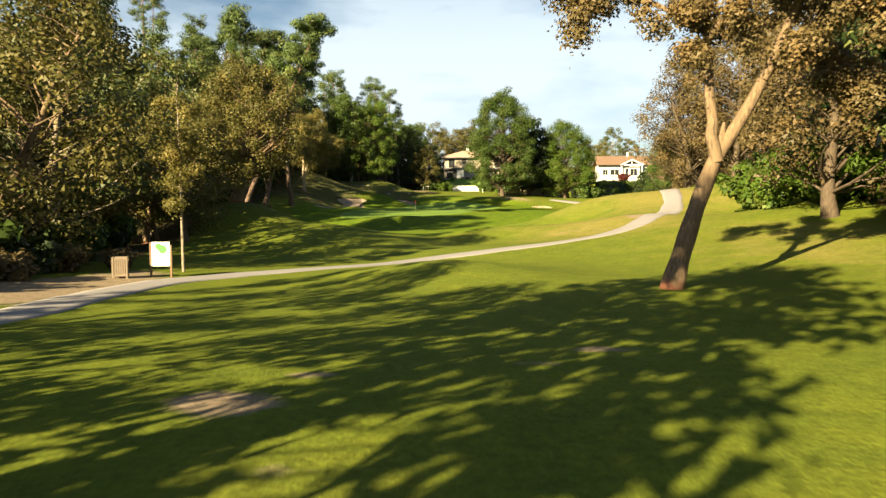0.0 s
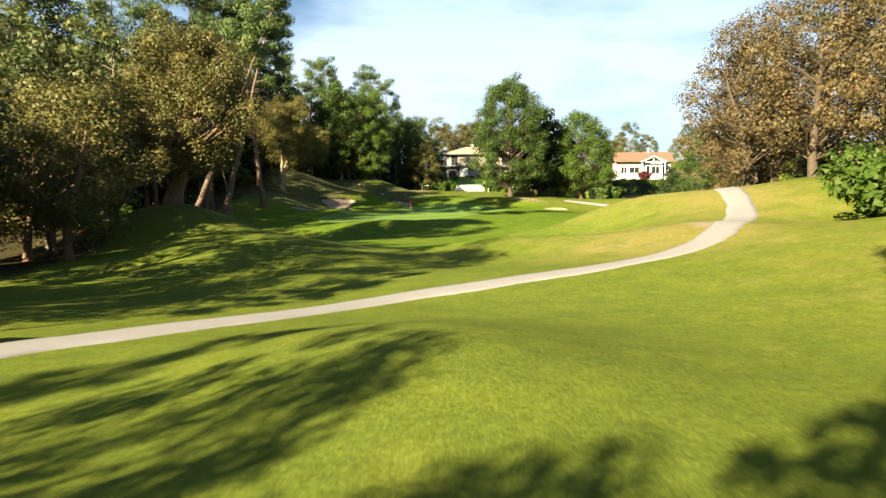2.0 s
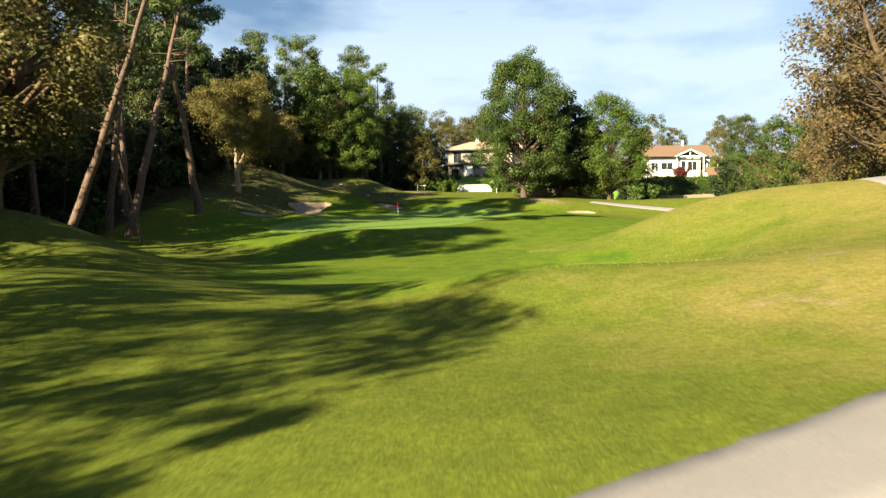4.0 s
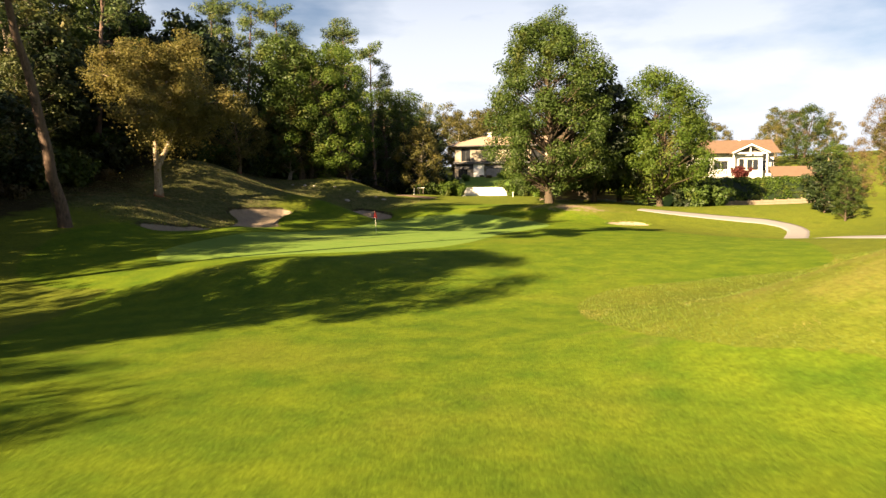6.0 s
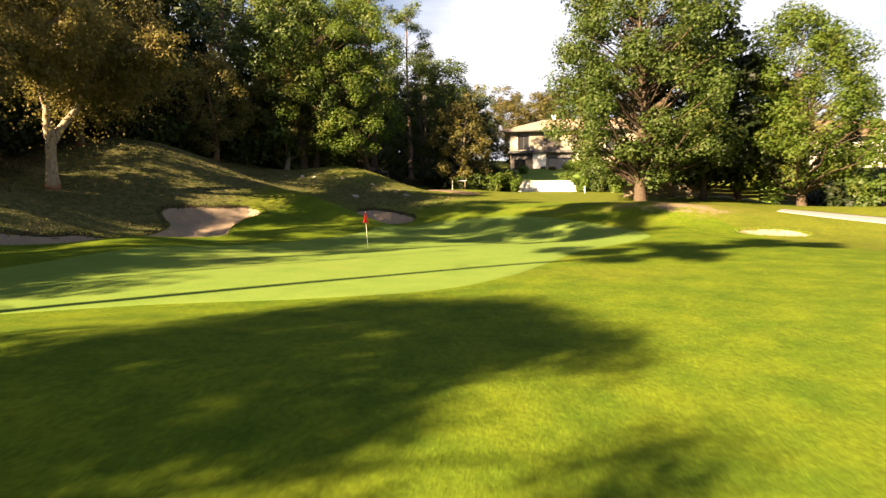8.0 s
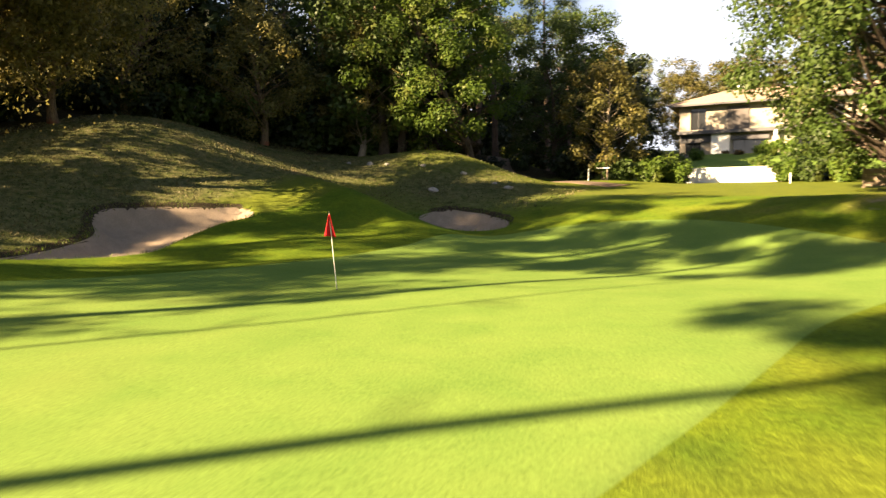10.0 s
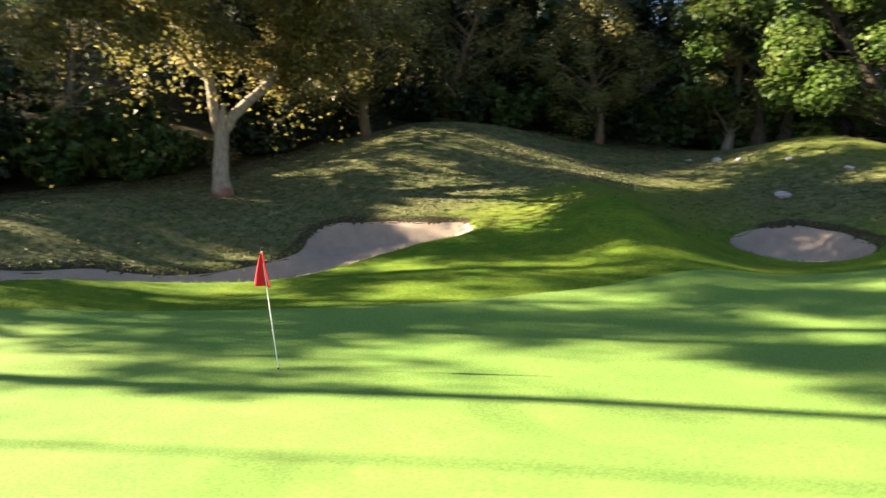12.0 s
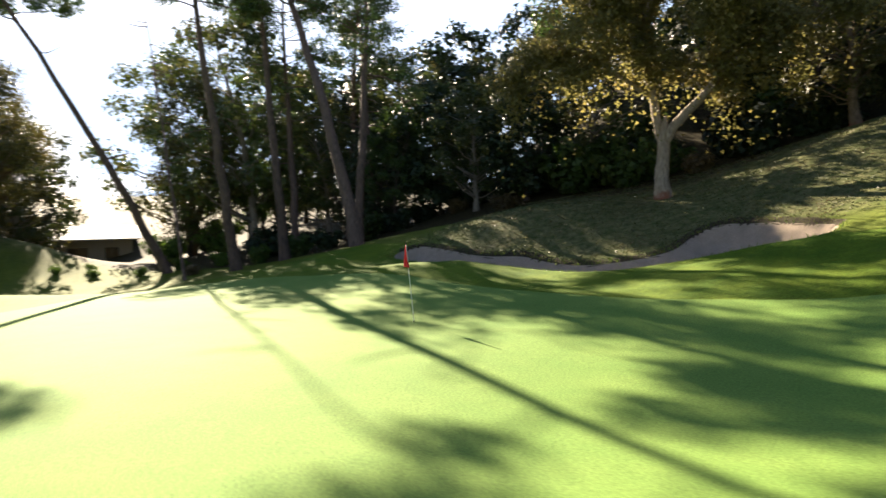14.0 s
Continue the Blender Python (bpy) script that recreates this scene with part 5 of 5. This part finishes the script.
wall_with_holes("porch_wall", chalet, CHALET_WALL, 6.2, 10.8, 0.6, 0.85, -2, 4.45, ((7.0, 7.9, 1.0, 3.6), (8.3, 10.2, 1.6, 3.5)))
window_unit(chalet, 7.0, 7.9, 0.7, 1.0, 3.6, 1, WHITE)
window_unit(chalet, 8.3, 10.2, 0.7, 1.6, 3.5, 2, WHITE)
for x in (5.7, 11.1):
    slab("post", chalet, WHITE, x, x + .2, -0.6, -0.4, -2, 4.6)
slab("king_post", chalet, WHITE, 8.4, 8.6, -0.6, -0.42, 4.6, 5.65)
for s in (-1, 1):
    solid("brace", chalet, WHITE, [(8.5 + s * x, y, z) for y in (-0.6, -0.45) for x, z in ((2.3, 4.62), (2.05, 4.62), (0.1, 5.6), (0.1, 5.78))], [(0, 1, 2, 3), (7, 6, 5, 4), (0, 4, 5, 1), (1, 5, 6, 2), (2, 6, 7, 3), (3, 7, 4, 0)])
    solid("barge_board", chalet, WHITE, [(8.5 + s * x, y, z) for y in (-1.12, -1.06) for x, z in ((3.0, 4.36), (3.0, 4.6), (0.0, 5.98), (0.0, 5.74))], [(0, 1, 2, 3), (7, 6, 5, 4), (0, 4, 5, 1), (1, 5, 6, 2), (2, 6, 7, 3), (3, 7, 4, 0)])
slab("tie_beam", chalet, WHITE, 5.5, 11.5, -0.62, -0.4, 4.35, 4.6, label="white painted timber beam")
slab("chimney", chalet, WHITE, 8, 8.35, 5.2, 5.55, 6.6, 8.2)
slab("balcony_rail", chalet, WHITE, -0.4, 5.6, 0.3, 0.38, 1.7, 1.82)
for k in range(24):
    slab("baluster", chalet, WHITE, -0.3 + k * 0.25, -0.22 + k * 0.25, 0.31, 0.37, 0.7, 1.7)
garage = thing("garage", "low garage with red tiled roof", "garage")
garage.location = (39.0, 178.0, 9.6)
slab("wall", garage, CHALET_WALL, 0, 6.5, 0, 5, -3, 1.4)
gable_roof("roof", garage, TILE_RED, 0, 6.5, 0, 5, 1.4, 1.7, "x", 0.4)

px, py = np.meshgrid(np.linspace(20, 50, 30), np.linspace(172, 198, 20))
pz = np.where(py < 173, 10.2, 10.5) + 0.05 * np.sin(px * 2 + py)
side = ease(np.abs(px - 35), 10.5, 15)
pz = pz * (1 - side) + (height(px.ravel(), py.ravel()).reshape(px.shape) - 0.4) * side
tagged(new("terrace", mesh_from("terrace", np.stack([px, py, pz], -1).reshape(-1, 3), grid_faces(30, 20), GREEN)), "garden lawn round the chalet", "lawn", kind="structure")

red_shrub.matrix_basis = Matrix.Translation((32.6, 174.2, 10.3)) @ Matrix.Scale(1.25, 4)

# bank of climbing green in front of the chalet, with a board fence at its foot
hr = np.random.default_rng(12)
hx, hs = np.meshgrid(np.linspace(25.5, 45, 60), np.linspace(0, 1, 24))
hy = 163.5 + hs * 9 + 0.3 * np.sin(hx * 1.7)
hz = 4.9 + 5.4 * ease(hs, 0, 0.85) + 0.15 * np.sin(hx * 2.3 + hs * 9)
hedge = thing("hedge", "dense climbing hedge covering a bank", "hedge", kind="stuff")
# sheet behind the leaves, its colour darkened for the shade within the hedge
core = mesh_from("bank", np.stack([hx, hy, hz], -1).reshape(-1, 3), grid_faces(60, 24), LEAF_SHADE)
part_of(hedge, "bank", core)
pick = hr.integers(0, hx.size, 700)
v, f = leaf_cloud(hr, np.stack([hx.ravel()[pick], hy.ravel()[pick] - 0.1, hz.ravel()[pick]], -1), np.full(700, 0.5), 30000, 0.12, 0.6, 0.8, 0, 3)
part_of(hedge, "foliage", mesh_from("foliage", v, f, LEAF_LIGHT, smooth=False))["kind"] = "stuff"


def board_fence(x0, y0, x1, y1, n, label, lift=0.0):
    fence = thing("fence", label, "fence")
    line = np.linspace(0, 1, n + 1)
    for k in range(n + 1):
        x, y = x0 + (x1 - x0) * line[k], y0 + (y1 - y0) * line[k]
        z = ground_z(x, y) + lift
        slab("post", fence, TIMBER, x - .07, x + .07, y - .09, y + .05, z - .4 - lift, z + 1.25 + 0.06 * (k % 2))
        if k < n:
            w = (x1 - x0) / n
            for j in range(3):
                slab("board", fence, TIMBER, x + .08, x + w - .08, y - .03 + .01 * j, y + .02 + .01 * j, z + .1 + .36 * j, z + .43 + .36 * j)
    return fence


board_fence(24.8, 161.2, 41, 161.2, 9, "pale weathered board fence below the hedge", 0.7)
board_fence(0.5, 150.5, 17, 154.2, 9, "low pale fence under the oaks")

# far house to the south-west
bungalow = thing("house", "low pale bungalow with light grey roof", "house")
bungalow.matrix_basis = pose(-45.0, 44.5, 0.6, 0, 0, 148)
wall_with_holes("front_wall", bungalow, PLASTER, -8, 8, -4, -3.7, -2, 3.2, ((-6.5, -5, 0.9, 2.3), (-2, -0.8, 0, 2.2), (1, 3.2, 0.6, 2.3), (5, 6.5, 0.9, 2.3)))
for a, b, c, d in ((-6.5, -5, 0.9, 2.3), (-2, -0.8, 0, 2.2), (1, 3.2, 0.6, 2.3), (5, 6.5, 0.9, 2.3)):
    window_unit(bungalow, a, b, -3.85, c, d)
slab("side_wall", bungalow, PLASTER, -8, -7.7, -3.7, 4, -2, 3.2)
slab("side_wall", bungalow, PLASTER, 7.7, 8, -3.7, 4, -2, 3.2)
slab("rear_wall", bungalow, PLASTER, -8, 8, 4, 4.3, -2, 3.2)
gable_roof("roof", bungalow, ROOF_GREY, -8, 8, -4, 4.3, 3.2, 1.5, "x", 0.9, "light grey shallow roof")

# flagstick in its hole
fx0, fy0 = -14.05, 116.95
fz = ground_z(fx0, fy0) + 0.03
stick = thing("flagstick", "white golf flagstick with a drooping red flag", "flag")
lean = Vector((-0.02, -0.12, 1)).normalized()
stick.matrix_basis = Matrix.Translation((fx0, fy0, fz)) @ Vector((0, 0, 1)).rotation_difference(lean).to_matrix().to_4x4()


def rod(name, parent, material, r, z0, z1, sides=12, label=""):
    v, f = tube([(0, 0, z0), (0, 0, (z0 + z1) / 2), (0, 0, z1)], [r, r, r], sides)
    ob = new(name, mesh_from(name, v, f, material))
    ob.parent = parent
    return tagged(ob, label)


rod("pole", stick, POLE_WHITE, 0.011, -0.1, 2.12)
rod("cap", stick, BLACK, 0.016, 2.1, 2.15)
rod("ferrule", stick, BLACK, 0.016, -0.02, 0.03)
fu, fv = np.meshgrid(np.linspace(0, 1, 16), np.linspace(0, 1, 18))
reach = (-0.11 + 0.33 * fu) * (0.10 + 0.90 * fv)
wave = (0.05 * np.sin(fu * 8 + fv * 1.5) + 0.06 * (fu - 0.33) ** 2) * fv + 0.014
swing = radians(233)
flag_v = np.stack([math.cos(swing) * reach - math.sin(swing) * wave, math.sin(swing) * reach + math.cos(swing) * wave, 2.08 - 0.56 * fv - 0.07 * (1 - fu) * fv], -1).reshape(-1, 3)
cloth = new("cloth", mesh_from("cloth", flag_v, grid_faces(16, 18), FLAG_RED))
cloth.parent = stick
m = cloth.modifiers.new("thickness", "SOLIDIFY")
m.thickness = 0.004
tagged(cloth, "red triangular flag")
v, f = tube([(0, 0, 0), (0, 0, 0.012)], [0.054, 0.054], 20)
hole = new("hole_liner", mesh_from("hole_liner", v, f, POLE_WHITE))
hole.location = (fx0, fy0, fz - 0.012)
tagged(hole, "white rim of the golf hole", "golf hole")
# near-black disc just under the rim, painted as the shade down the hole
disc, dn, dl, db = shader("hole_shade", 0.9)
db.inputs["Base Color"].default_value = (0.006, 0.006, 0.005, 1)
bm = bmesh.new()
bmesh.ops.create_circle(bm, cap_ends=True, radius=0.053, segments=20)
part("bottom", bm, disc, hole).location = (0, 0, 0.006)

# tee sign and slatted bin
sign = thing("sign", "white course map board on two brown posts", "sign")
sign.matrix_basis = pose(-12.95, 21.2, ground_z(-12.95, 21.2), 0, 0, 8)
bm = bmesh.new()
box(bm, -0.44, 0.44, -0.02, 0.02, 0.55, 1.74, 0.03)
board = part("board", bm, WHITE, sign, "white printed board with rounded corners")
for x in (-0.49, 0.49):
    slab("post", sign, POST_WOOD, x - .045, x + .045, -0.03, 0.05, -0.4, 1.72 if x < 0 else 1.6, bevel=0.01)
bm = bmesh.new()
bmesh.ops.create_circle(bm, cap_ends=True, radius=0.16, segments=18, matrix=Matrix.Translation((-0.1, -0.028, 1.52)) @ Matrix.Rotation(radians(90), 4, "X"))
bmesh.ops.create_circle(bm, cap_ends=True, radius=0.21, segments=18, matrix=Matrix.Translation((0.09, -0.026, 1.38)) @ Matrix.Rotation(radians(90), 4, "X"))
part("map", bm, MAP_GREEN, board, "green hole map")
for k, (a, b, z) in enumerate(((-0.37, -0.1, 0.74), (0.0, 0.16, 0.74), (0.22, 0.38, 0.74), (-0.38, 0.38, 0.64))):
    slab("print_bar", board, PRINT, a, b, -0.03, -0.024, z, z + 0.06)
bin_box = thing("litter_bin", "square slatted wooden litter bin", "bin")
bin_box.matrix_basis = pose(-14.4, 20.1, ground_z(-14.4, 20.1), 0, 0, 25)
for x in (-0.3, 0.3):
    for y in (-0.3, 0.3):
        slab("post", bin_box, TIMBER, x - .04, x + .04, y - .04, y + .04, -0.2, 1.0)
for z in (0.12, 0.92):
    for s in (-1, 1):
        slab("rail", bin_box, TIMBER, -0.26, 0.26, s * 0.3 - .02, s * 0.3 + .02, z, z + .08)
        slab("rail", bin_box, TIMBER, s * 0.3 - .02, s * 0.3 + .02, -0.26, 0.26, z, z + .08)
for k in range(5):
    for s in (-1, 1):
        slab("slat", bin_box, TIMBER, -0.22 + k * .095, -0.15 + k * .095, s * 0.3 - .012, s * 0.3 + .012, 0.2, 0.92)
        slab("slat", bin_box, TIMBER, s * 0.3 - .012, s * 0.3 + .012, -0.22 + k * .095, -0.15 + k * .095, 0.2, 0.92)
slab("liner", bin_box, BLACK, -0.22, 0.22, -0.22, 0.22, 0.15, 0.85, label="dark liner box")

# small sign and stakes near the villa
small_sign = thing("sign", "small pale table-like sign on a post", "sign")
small_sign.location = (-17.0, 157.1, ground_z(-17.0, 157.1))
slab("post", small_sign, TIMBER, 0.25, 0.35, -0.05, 0.05, -0.3, 0.95)
slab("board", small_sign, WHITE, -0.5, 0.5, -0.2, 0.2, 0.95, 1.03, bevel=0.01)
for x, y, h in ((-17.75, 155.4, 0.95), (-41.4, 135.9, 0.9), (-3.6, 160.2, 0.8)):
    stake = thing("marker_stake", "short white wooden marker stake", "stake")
    stake.location = (x, y, ground_z(x, y))
    slab("post", stake, POLE_WHITE, -.045, .045, -.045, .045, -0.3, h, bevel=0.008)
